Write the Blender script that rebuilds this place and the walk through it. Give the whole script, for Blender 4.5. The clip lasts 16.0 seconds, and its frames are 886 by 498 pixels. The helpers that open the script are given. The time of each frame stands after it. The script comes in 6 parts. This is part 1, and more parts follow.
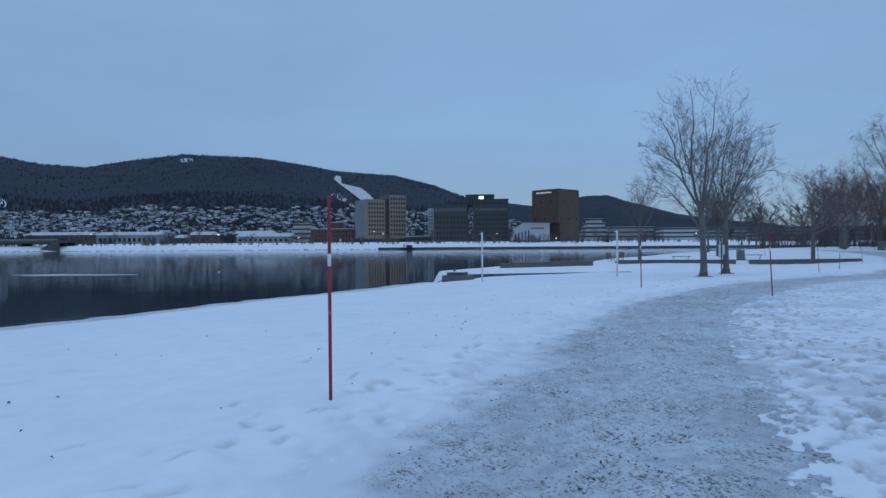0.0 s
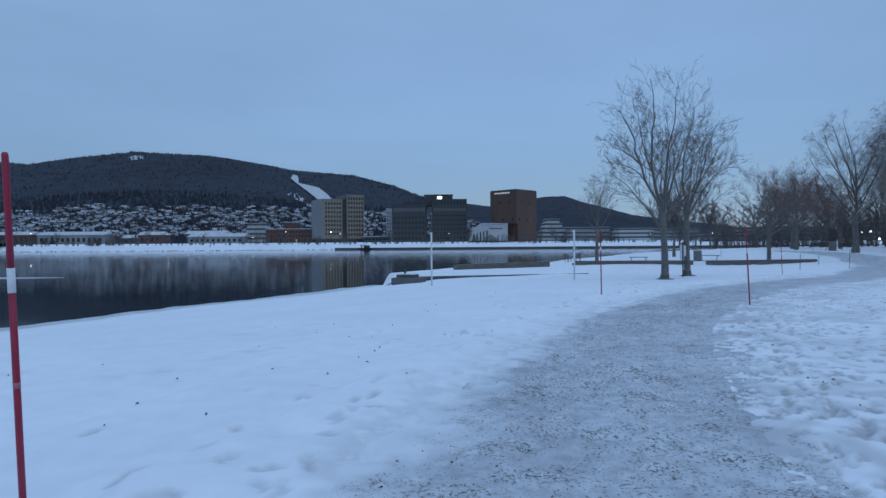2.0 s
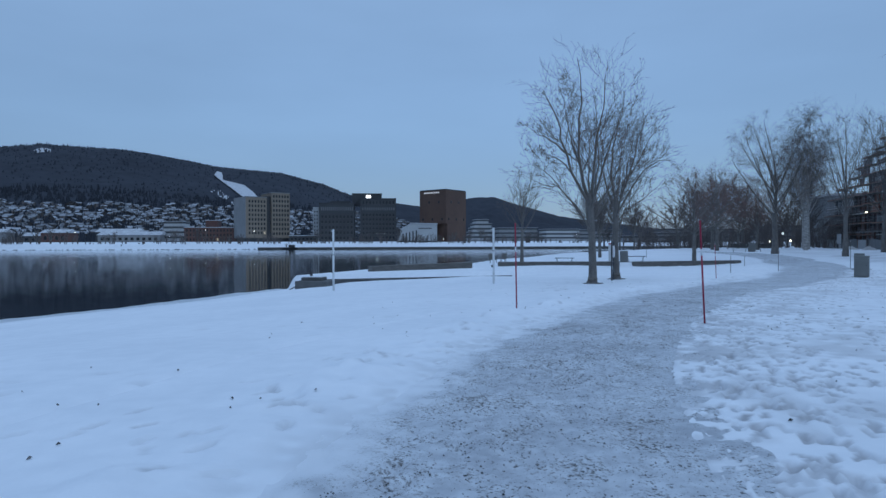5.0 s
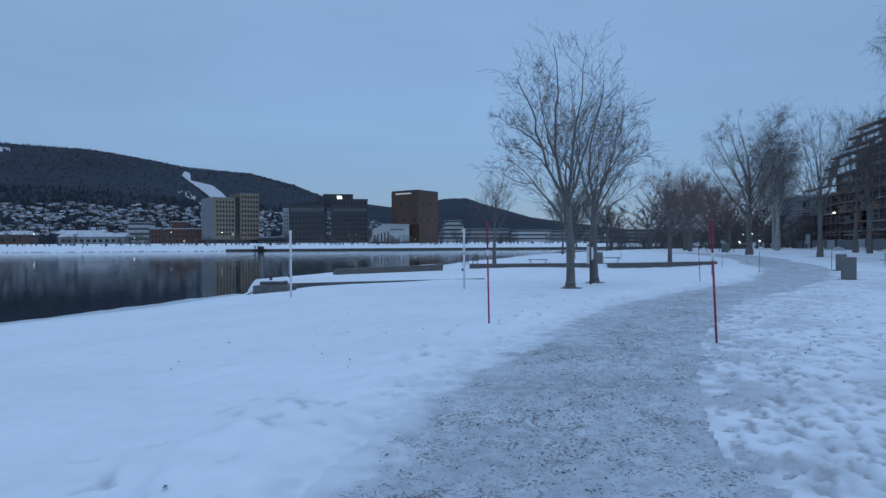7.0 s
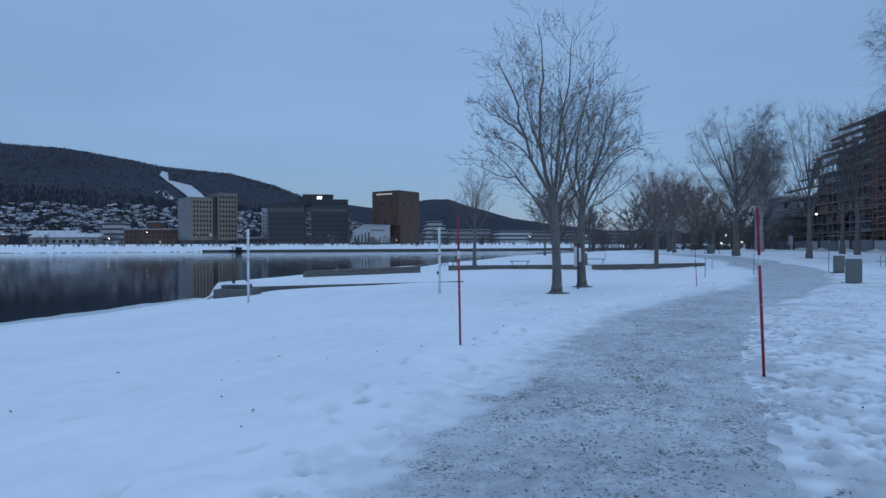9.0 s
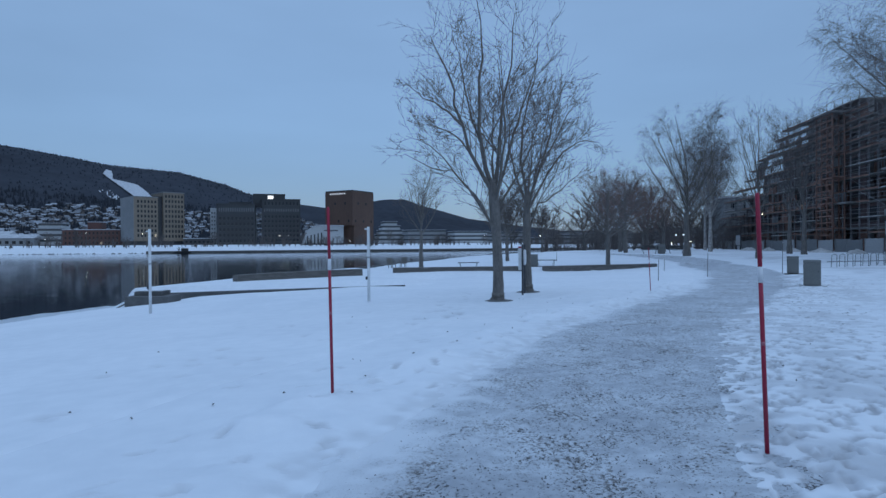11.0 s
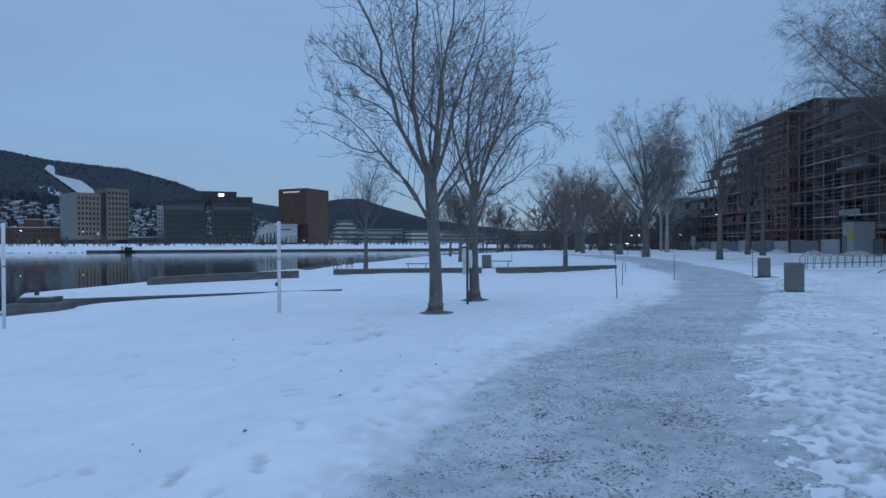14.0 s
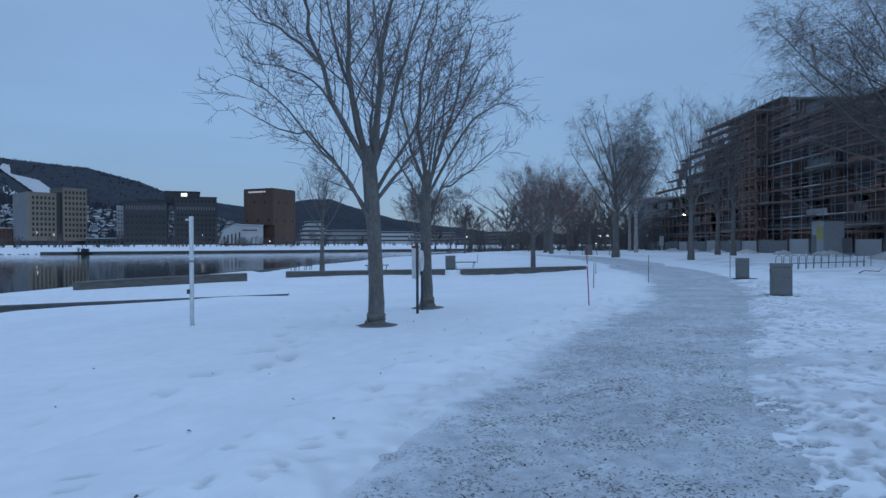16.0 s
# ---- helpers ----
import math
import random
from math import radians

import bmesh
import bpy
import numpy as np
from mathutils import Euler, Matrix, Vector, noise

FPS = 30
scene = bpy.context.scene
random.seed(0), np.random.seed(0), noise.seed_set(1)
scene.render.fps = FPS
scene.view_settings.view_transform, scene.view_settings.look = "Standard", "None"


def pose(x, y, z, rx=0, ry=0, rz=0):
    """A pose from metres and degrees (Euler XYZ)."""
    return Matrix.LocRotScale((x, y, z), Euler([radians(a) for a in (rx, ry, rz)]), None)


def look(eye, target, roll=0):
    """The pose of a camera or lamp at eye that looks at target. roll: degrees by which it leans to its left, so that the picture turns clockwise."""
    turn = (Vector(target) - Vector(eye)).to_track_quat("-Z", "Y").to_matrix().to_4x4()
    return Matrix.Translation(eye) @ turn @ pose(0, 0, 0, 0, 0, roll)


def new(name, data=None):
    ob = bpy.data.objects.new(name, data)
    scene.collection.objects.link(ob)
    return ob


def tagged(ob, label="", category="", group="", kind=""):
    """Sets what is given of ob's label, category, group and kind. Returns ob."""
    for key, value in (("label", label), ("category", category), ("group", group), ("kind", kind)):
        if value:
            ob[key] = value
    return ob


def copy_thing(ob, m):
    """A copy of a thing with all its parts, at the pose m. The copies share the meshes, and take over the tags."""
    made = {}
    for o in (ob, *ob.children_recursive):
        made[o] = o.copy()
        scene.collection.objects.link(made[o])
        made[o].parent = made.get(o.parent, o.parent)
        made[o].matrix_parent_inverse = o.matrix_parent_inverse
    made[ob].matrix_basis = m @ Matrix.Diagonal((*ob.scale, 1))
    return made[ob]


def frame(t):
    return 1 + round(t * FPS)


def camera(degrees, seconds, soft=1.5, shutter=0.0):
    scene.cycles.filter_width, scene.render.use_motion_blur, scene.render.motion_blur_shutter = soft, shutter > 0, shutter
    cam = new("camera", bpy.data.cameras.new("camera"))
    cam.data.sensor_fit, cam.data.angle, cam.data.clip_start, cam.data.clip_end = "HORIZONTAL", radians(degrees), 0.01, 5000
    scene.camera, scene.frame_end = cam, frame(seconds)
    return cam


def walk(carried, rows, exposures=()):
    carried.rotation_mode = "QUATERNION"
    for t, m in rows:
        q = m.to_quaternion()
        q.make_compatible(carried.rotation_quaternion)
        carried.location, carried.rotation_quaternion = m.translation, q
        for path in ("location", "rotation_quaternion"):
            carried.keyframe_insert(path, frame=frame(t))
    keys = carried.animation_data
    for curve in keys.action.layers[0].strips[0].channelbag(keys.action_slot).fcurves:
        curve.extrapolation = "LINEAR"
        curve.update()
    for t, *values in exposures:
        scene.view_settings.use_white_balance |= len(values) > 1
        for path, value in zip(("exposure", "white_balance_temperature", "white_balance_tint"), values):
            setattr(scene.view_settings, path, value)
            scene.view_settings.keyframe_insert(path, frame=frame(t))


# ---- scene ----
cam = camera(72.0, 16.0)
EXPOSURE = -1.0
SKY, SUN = 2.03, 0.5
PATH = [
    (0, (0.588, -1.022, 1.503), (0.457, 0.973, 1.483), -0.4),
    (0.5, (0.684, -0.299, 1.494), (0.571, 1.698, 1.472), -0.4),
    (1, (0.867, 0.435, 1.538), (0.781, 2.433, 1.516), -0.6),
    (1.5, (0.961, 1.111, 1.518), (0.901, 3.110, 1.499), -0.4),
    (2, (1.175, 1.752, 1.513), (1.177, 3.752, 1.493), -0.4),
    (2.5, (1.344, 2.408, 1.5), (1.372, 4.408, 1.479), -0.3),
    (3, (1.637, 3.016, 1.486), (1.721, 5.014, 1.465), -0.3),
    (3.5, (1.816, 3.692, 1.474), (1.947, 5.687, 1.455), -0.3),
    (4, (2.081, 4.517, 1.454), (2.244, 6.51, 1.434), -0.2),
    (6.5, (2.969, 7.581, 1.483), (3.271, 9.557, 1.464), -0.3),
    (7, (3.085, 8.116, 1.488), (3.402, 10.091, 1.47), -0.3),
    (7.5, (3.37, 8.789, 1.474), (3.715, 10.759, 1.455), -0.3),
    (8, (3.498, 9.37, 1.446), (3.852, 11.338, 1.43), -0.3),
    (10.5, (4.827, 12.39, 1.497), (5.3, 14.333, 1.481), -0.3),
    (11, (5.242, 12.952, 1.502), (5.758, 14.884, 1.487), -0.4),
    (11.5, (5.56, 13.528, 1.466), (6.101, 15.454, 1.451), -0.4),
    (12, (5.992, 14.032, 1.479), (6.605, 15.936, 1.463), -0.3),
    (12.5, (6.234, 14.595, 1.45), (6.87, 16.491, 1.437), -0.2),
    (13, (6.548, 15.201, 1.445), (7.19, 17.095, 1.427), -0.2),
    (13.5, (6.825, 15.745, 1.468), (7.477, 17.635, 1.451), -0.3),
    (14, (7.051, 16.346, 1.472), (7.699, 18.238, 1.456), -0.2),
    (14.5, (7.384, 16.91, 1.492), (8.056, 18.793, 1.475), -0.3),
    (15, (7.665, 17.465, 1.49), (8.344, 19.346, 1.474), -0.3),
    (15.5, (8.107, 17.992, 1.501), (8.823, 19.86, 1.484), -0.3),
    (16, (8.476, 18.576, 1.43), (9.216, 20.434, 1.416), -0.3),
]
walk(cam, [(t, look(eye, target, roll)) for t, eye, target, roll in PATH], exposures=[(0.0, EXPOSURE), (16.0, EXPOSURE)])



# ---------------------------------------------------------------- world, sun
world = bpy.data.worlds.new("dusk_sky")
scene.world = world
world.use_nodes = True
wt = world.node_tree
wt.nodes.clear()
w_out = wt.nodes.new("ShaderNodeOutputWorld")
w_bg = wt.nodes.new("ShaderNodeBackground")
w_sky = wt.nodes.new("ShaderNodeTexSky")
w_sky.sky_type = "NISHITA"
w_sky.sun_disc = False
w_sky.sun_elevation = radians(25)
w_sky.sun_rotation = radians(200)
w_sky.dust_density, w_sky.ozone_density = 0.2, 4.0
w_bg.inputs["Strength"].default_value = 0.05
# cloud cover: dimmer towards the horizon, as under an even overcast sky, with soft banks of cloud
w_tc = wt.nodes.new("ShaderNodeTexCoord")
w_sep = wt.nodes.new("ShaderNodeSeparateXYZ")
w_ramp = wt.nodes.new("ShaderNodeValToRGB")
w_map = wt.nodes.new("ShaderNodeMapping")
w_noise = wt.nodes.new("ShaderNodeTexNoise")
w_mul = wt.nodes.new("ShaderNodeMix")
w_bg2 = wt.nodes.new("ShaderNodeBackground")
w_add = wt.nodes.new("ShaderNodeAddShader")
w_map.inputs["Scale"].default_value = (1.0, 1.0, 3.5)
w_noise.inputs["Scale"].default_value = 2.2
w_noise.inputs["Detail"].default_value = 5
w_noise.inputs["Roughness"].default_value = 0.5
stops = w_ramp.color_ramp.elements
stops[0].position, stops[0].color = 0.0, (0.100, 0.170, 0.305, 1)
stops[1].position, stops[1].color = 1.0, (0.43, 0.62, 0.945, 1)
e = stops.new(0.18)
e.color = (0.174, 0.292, 0.480, 1)
e = stops.new(0.40)
e.color = (0.204, 0.332, 0.535, 1)
w_mul.data_type, w_mul.blend_type = "RGBA", "MULTIPLY"
w_mul.inputs["Factor"].default_value = 1.0
w_tone = wt.nodes.new("ShaderNodeMapRange")
w_tone.inputs["From Min"].default_value, w_tone.inputs["From Max"].default_value = 0.3, 0.7
w_tone.inputs["To Min"].default_value, w_tone.inputs["To Max"].default_value = 0.93, 1.07
wt.links.new(w_tc.outputs["Generated"], w_sep.inputs[0])
wt.links.new(w_tc.outputs["Generated"], w_map.inputs[0])
wt.links.new(w_map.outputs[0], w_noise.inputs["Vector"])
wt.links.new(w_noise.outputs["Fac"], w_tone.inputs["Value"])
wt.links.new(w_sep.outputs["Z"], w_ramp.inputs["Fac"])
wt.links.new(w_ramp.outputs["Color"], w_mul.inputs["A"])
wt.links.new(w_tone.outputs["Result"], w_mul.inputs["B"])
wt.links.new(w_mul.outputs["Result"], w_bg2.inputs["Color"])
wt.links.new(w_sky.outputs[0], w_bg.inputs["Color"])
w_bg2.inputs["Strength"].default_value = SKY
wt.links.new(w_bg.outputs[0], w_add.inputs[0])
wt.links.new(w_bg2.outputs[0], w_add.inputs[1])
wt.links.new(w_add.outputs[0], w_out.inputs["Surface"])

sun_data = bpy.data.lights.new("sun", "SUN")
sun_data.energy = SUN
sun_data.angle = radians(35)
sun_data.color = (0.72, 0.87, 1.0)
sun = new("sun", sun_data)
sun.matrix_world = look((40, -20, 45), (0, 20, 0))


# ---------------------------------------------------------------- materials
def mat(name, colour, colour2=None, rough=0.7, metal=0.0, scale=4.0, fine=60.0, bump=0.15, dist=0.01, vary=0.0, stretch=(1, 1, 1),
        emit=None, strength=0.0, spec=0.5):
    """A procedural surface: two colours mixed by noise at two scales, with bump, and an optional shade per piece."""
    m = bpy.data.materials.new(name)
    m.use_nodes = True
    nt = m.node_tree
    b = nt.nodes["Principled BSDF"]
    L = nt.links.new
    colour2 = colour2 or tuple(c * 0.72 for c in colour)
    tc = nt.nodes.new("ShaderNodeTexCoord")
    mp = nt.nodes.new("ShaderNodeMapping")
    mp.inputs["Scale"].default_value = stretch
    L(tc.outputs["Object"], mp.inputs["Vector"])
    n1, n2 = nt.nodes.new("ShaderNodeTexNoise"), nt.nodes.new("ShaderNodeTexNoise")
    for n, s in ((n1, scale), (n2, fine)):
        n.inputs["Scale"].default_value = s
        n.inputs["Detail"].default_value = 5
        L(mp.outputs[0], n.inputs["Vector"])
    avg = nt.nodes.new("ShaderNodeMath")
    avg.operation = "ADD"
    L(n1.outputs["Fac"], avg.inputs[0])
    L(n2.outputs["Fac"], avg.inputs[1])
    ramp = nt.nodes.new("ShaderNodeMapRange")
    ramp.inputs["From Min"].default_value, ramp.inputs["From Max"].default_value = 0.75, 1.25
    L(avg.outputs[0], ramp.inputs["Value"])
    mix = nt.nodes.new("ShaderNodeMix")
    mix.data_type = "RGBA"
    mix.inputs["A"].default_value = (*colour2, 1)
    mix.inputs["B"].default_value = (*colour, 1)
    L(ramp.outputs["Result"], mix.inputs["Factor"])
    out = mix.outputs["Result"]
    if vary:
        g = nt.nodes.new("ShaderNodeNewGeometry")
        hsv = nt.nodes.new("ShaderNodeHueSaturation")
        mr = nt.nodes.new("ShaderNodeMapRange")
        mr.inputs["To Min"].default_value, mr.inputs["To Max"].default_value = 1 - vary, 1 + vary
        L(g.outputs["Random Per Island"], mr.inputs["Value"])
        L(mr.outputs["Result"], hsv.inputs["Value"])
        L(out, hsv.inputs["Color"])
        out = hsv.outputs["Color"]
    L(out, b.inputs["Base Color"])
    b.inputs["Roughness"].default_value = rough
    b.inputs["Metallic"].default_value = metal
    b.inputs["Specular IOR Level"].default_value = spec
    if bump:
        bp = nt.nodes.new("ShaderNodeBump")
        bp.inputs["Strength"].default_value = bump
        bp.inputs["Distance"].default_value = dist
        L(n2.outputs["Fac"], bp.inputs["Height"])
        L(bp.outputs[0], b.inputs["Normal"])
    if emit:
        b.inputs["Emission Color"].default_value = (*emit, 1)
        b.inputs["Emission Strength"].default_value = strength
    return m


def snow_material(name, bright, dull, bump=0.35):
    m = mat(name, bright, dull, rough=0.75, scale=0.35, fine=3.0, bump=0.0)
    nt = m.node_tree
    b = nt.nodes["Principled BSDF"]
    tc = nt.nodes.new("ShaderNodeTexCoord")
    n = nt.nodes.new("ShaderNodeTexNoise")
    n.inputs["Scale"].default_value, n.inputs["Detail"].default_value, n.inputs["Roughness"].default_value = 9.0, 8, 0.62
    bp = nt.nodes.new("ShaderNodeBump")
    bp.inputs["Strength"].default_value, bp.inputs["Distance"].default_value = bump, 0.03
    nt.links.new(tc.outputs["Object"], n.inputs["Vector"])
    nt.links.new(n.outputs["Fac"], bp.inputs["Height"])
    nt.links.new(bp.outputs[0], b.inputs["Normal"])
    return m


def path_material():
    """Packed, gritted snow: grey ice patches, wheel-worn streaks and dark specks of grit."""
    m = mat("packed_gritted_snow", (0.66, 0.70, 0.745), (0.405, 0.43, 0.47), rough=0.55, scale=0.8, fine=7.0, bump=0.0)
    nt = m.node_tree
    b = nt.nodes["Principled BSDF"]
    L = nt.links.new
    base = b.inputs["Base Color"].links[0].from_socket
    tc = nt.nodes.new("ShaderNodeTexCoord")
    n = nt.nodes.new("ShaderNodeTexNoise")
    n.inputs["Scale"].default_value, n.inputs["Detail"].default_value, n.inputs["Roughness"].default_value = 26.0, 8, 0.74
    big = nt.nodes.new("ShaderNodeTexNoise")
    big.inputs["Scale"].default_value = 1.6
    add = nt.nodes.new("ShaderNodeMath")
    add.operation = "MULTIPLY_ADD"
    add.inputs[1].default_value = 0.35
    grit = nt.nodes.new("ShaderNodeMapRange")
    grit.inputs["From Min"].default_value, grit.inputs["From Max"].default_value = 0.71, 0.82
    mix = nt.nodes.new("ShaderNodeMix")
    mix.data_type = "RGBA"
    mix.inputs["B"].default_value = (0.15, 0.14, 0.135, 1)
    L(tc.outputs["Object"], n.inputs["Vector"])
    L(tc.outputs["Object"], big.inputs["Vector"])
    L(big.outputs["Fac"], add.inputs[0])
    L(n.outputs["Fac"], add.inputs[2])
    L(add.outputs[0], grit.inputs["Value"])
    L(grit.outputs["Result"], mix.inputs["Factor"])
    L(base, mix.inputs["A"])
    # crumbs of bark, grit and trampled leaf, thick in some patches and missing in others
    crumbs = nt.nodes.new("ShaderNodeTexNoise")
    crumbs.inputs["Scale"].default_value, crumbs.inputs["Detail"].default_value, crumbs.inputs["Roughness"].default_value = 34.0, 4, 0.6
    crowd = nt.nodes.new("ShaderNodeTexNoise")
    crowd.inputs["Scale"].default_value, crowd.inputs["Detail"].default_value = 3.2, 3
    both = nt.nodes.new("ShaderNodeMath")
    both.operation = "MULTIPLY_ADD"
    both.inputs[1].default_value = 0.30
    fleck = nt.nodes.new("ShaderNodeMapRange")
    fleck.inputs["From Min"].default_value, fleck.inputs["From Max"].default_value = 0.755, 0.79
    dark = nt.nodes.new("ShaderNodeMix")
    dark.data_type = "RGBA"
    dark.inputs["B"].default_value = (0.068, 0.068, 0.072, 1)
    L(tc.outputs["Object"], crumbs.inputs["Vector"])
    L(tc.outputs["Object"], crowd.inputs["Vector"])
    L(crowd.outputs["Fac"], both.inputs[0])
    L(crumbs.outputs["Fac"], both.inputs[2])
    L(both.outputs[0], fleck.inputs["Value"])
    L(fleck.outputs["Result"], dark.inputs["Factor"])
    L(mix.outputs["Result"], dark.inputs["A"])
    wear = nt.nodes.new("ShaderNodeAttribute")
    wear.attribute_name = "wear"
    blend = nt.nodes.new("ShaderNodeMix")
    blend.data_type = "RGBA"
    blend.inputs["A"].default_value = (0.785, 0.822, 0.865, 1)
    L(wear.outputs["Fac"], blend.inputs["Factor"])
    L(dark.outputs["Result"], blend.inputs["B"])
    L(blend.outputs["Result"], b.inputs["Base Color"])
    bp = nt.nodes.new("ShaderNodeBump")
    bp.inputs["Strength"].default_value, bp.inputs["Distance"].default_value = 0.6, 0.03
    L(n.outputs["Fac"], bp.inputs["Height"])
    L(bp.outputs[0], b.inputs["Normal"])
    return m


def water_material():
    m = bpy.data.materials.new("river_water")
    m.use_nodes = True
    nt = m.node_tree
    b = nt.nodes["Principled BSDF"]
    b.inputs["Base Color"].default_value = (0.006, 0.010, 0.014, 1)
    b.inputs["Roughness"].default_value = 0.06
    b.inputs["IOR"].default_value = 1.333
    tc = nt.nodes.new("ShaderNodeTexCoord")
    mp = nt.nodes.new("ShaderNodeMapping")
    mp.inputs["Scale"].default_value = (0.35, 1.0, 1)
    n = nt.nodes.new("ShaderNodeTexNoise")
    n.inputs["Scale"].default_value, n.inputs["Detail"].default_value = 0.9, 4
    bp = nt.nodes.new("ShaderNodeBump")
    bp.inputs["Strength"].default_value, bp.inputs["Distance"].default_value = 0.12, 0.08
    nt.links.new(tc.outputs["Object"], mp.inputs[0])
    nt.links.new(mp.outputs[0], n.inputs["Vector"])
    nt.links.new(n.outputs["Fac"], bp.inputs["Height"])
    nt.links.new(bp.outputs[0], b.inputs["Normal"])
    return m


def trodden(m):
    """Greyer snow where the attribute is high: compacted by feet, with print shade painted in."""
    nt = m.node_tree
    b = nt.nodes["Principled BSDF"]
    base = b.inputs["Base Color"].links[0].from_socket
    at = nt.nodes.new("ShaderNodeAttribute")
    at.attribute_name = "trodden"
    mix = nt.nodes.new("ShaderNodeMix")
    mix.data_type = "RGBA"
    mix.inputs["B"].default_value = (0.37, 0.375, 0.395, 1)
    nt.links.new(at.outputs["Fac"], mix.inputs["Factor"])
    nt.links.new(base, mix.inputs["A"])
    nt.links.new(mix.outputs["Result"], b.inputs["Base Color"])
    return m


SNOW = snow_material("snow", (0.825, 0.86, 0.90), (0.745, 0.785, 0.83))
# distant snow and roofs: patchy, and greyed in colour to stand for haze
SNOW_HAZED = snow_material("hazed_far_snow", (0.62, 0.64, 0.66), (0.36, 0.37, 0.40), 0.1)
ROOF_SNOW = mat("snowy_roofs", (0.34, 0.36, 0.39), (0.14, 0.148, 0.165), rough=0.8, scale=0.03, fine=0.4, bump=0, vary=0.5)
SNOW_DIRTY = snow_material("dirty_snow", (0.62, 0.61, 0.60), (0.36, 0.35, 0.34), 0.6)
ICE = mat("grey_shore_ice", (0.60, 0.64, 0.68), (0.42, 0.46, 0.50), rough=0.35, scale=0.7, fine=6, bump=0.3, dist=0.02)
PATH_SNOW = path_material()
WATER = water_material()
GRIT = mat("grit", (0.090, 0.090, 0.092), (0.045, 0.045, 0.047), rough=0.9, vary=0.5)
RED = mat("red_plastic", (0.35, 0.013, 0.045), (0.27, 0.011, 0.036), rough=0.45, scale=6, fine=80, bump=0.05)
WHITE_TAPE = mat("white_reflector", (0.72, 0.73, 0.75), (0.62, 0.63, 0.66), rough=0.4)
WHITE_PAINT = mat("white_painted_steel", (0.76, 0.77, 0.78), (0.62, 0.63, 0.63), rough=0.45, scale=3, fine=50, bump=0.05)
STEEL = mat("dark_steel", (0.10, 0.10, 0.105), (0.05, 0.05, 0.055), rough=0.5, metal=0.6)
GALV = mat("galvanised_steel", (0.35, 0.36, 0.37), (0.25, 0.26, 0.27), rough=0.45, metal=0.8)
CONCRETE = mat("weathered_concrete", (0.30, 0.30, 0.29), (0.19, 0.19, 0.185), rough=0.85, scale=1.2, fine=30, bump=0.3)
CONCRETE_DARK = mat("dark_concrete", (0.13, 0.13, 0.13), (0.07, 0.07, 0.07), rough=0.7, scale=1.2, fine=25, bump=0.3)
TIMBER = mat("weathered_timber", (0.17, 0.16, 0.15), (0.09, 0.085, 0.08), rough=0.85, scale=2, fine=24, bump=0.3, stretch=(1, 1, 5))
BIN_GREY = mat("grey_bin_panels", (0.18, 0.185, 0.18), (0.135, 0.14, 0.135), rough=0.55, scale=2, fine=40, bump=0.08)
BLACK = mat("black_opening", (0.015, 0.015, 0.016), rough=0.8)
BARK = mat("grey_bark", (0.185, 0.172, 0.16), (0.10, 0.092, 0.088), rough=0.95, scale=5, fine=30, bump=0.8, dist=0.02, stretch=(1, 1, 0.35))
BARK_PALE = mat("lichen_on_bark", (0.21, 0.195, 0.175), (0.12, 0.11, 0.10), rough=0.95, scale=9, fine=40, bump=0.6, dist=0.02)
TWIG = mat("dark_twigs", (0.15, 0.13, 0.125), (0.10, 0.085, 0.08), rough=0.95, bump=0)
TWIG_RED = mat("reddish_twigs", (0.22, 0.135, 0.12), (0.14, 0.09, 0.08), rough=0.95, bump=0)
BIRCH = mat("birch_bark", (0.52, 0.50, 0.47), (0.16, 0.14, 0.13), rough=0.85, scale=3, fine=14, bump=0.3, stretch=(1, 1, 2.5))
# blue-grey in both hill woods is aerial haze mixed into the base colour
FOREST = mat("conifer_forest", (0.050, 0.056, 0.070), (0.034, 0.038, 0.048), rough=1.0, scale=0.004, fine=0.03, bump=0.0, spec=0.1)
SPRUCE = mat("spruce_needles", (0.048, 0.054, 0.067), (0.034, 0.039, 0.049), rough=1.0, scale=0.01, fine=0.2, bump=0, vary=0.12, spec=0.1)


# ---------------------------------------------------------------- mesh helpers
def mesh_object(name, verts, faces, material, parent=None, smooth=False, label=""):
    me = bpy.data.meshes.new(name)
    me.from_pydata([tuple(v) for v in verts], [], [tuple(f) for f in faces])
    me.materials.append(material)
    if smooth:
        me.polygons.foreach_set("use_smooth", [True] * len(me.polygons))
    ob = new(name, me)
    if parent is not None:
        ob.parent = parent
    if label:
        tagged(ob, label)
    return ob


def part(name, bm, material, parent=None, label="", smooth=False):
    me = bpy.data.meshes.new(name)
    bm.to_mesh(me)
    bm.free()
    me.materials.append(material)
    if smooth:
        me.polygons.foreach_set("use_smooth", [True] * len(me.polygons))
    ob = new(name, me)
    if parent is not None:
        ob.parent = parent
    if label:
        tagged(ob, label)
    return ob


def thing(name, m, label, category, group="", kind=""):
    ob = new(name)
    ob.matrix_basis = m
    return tagged(ob, label, category, group, kind)


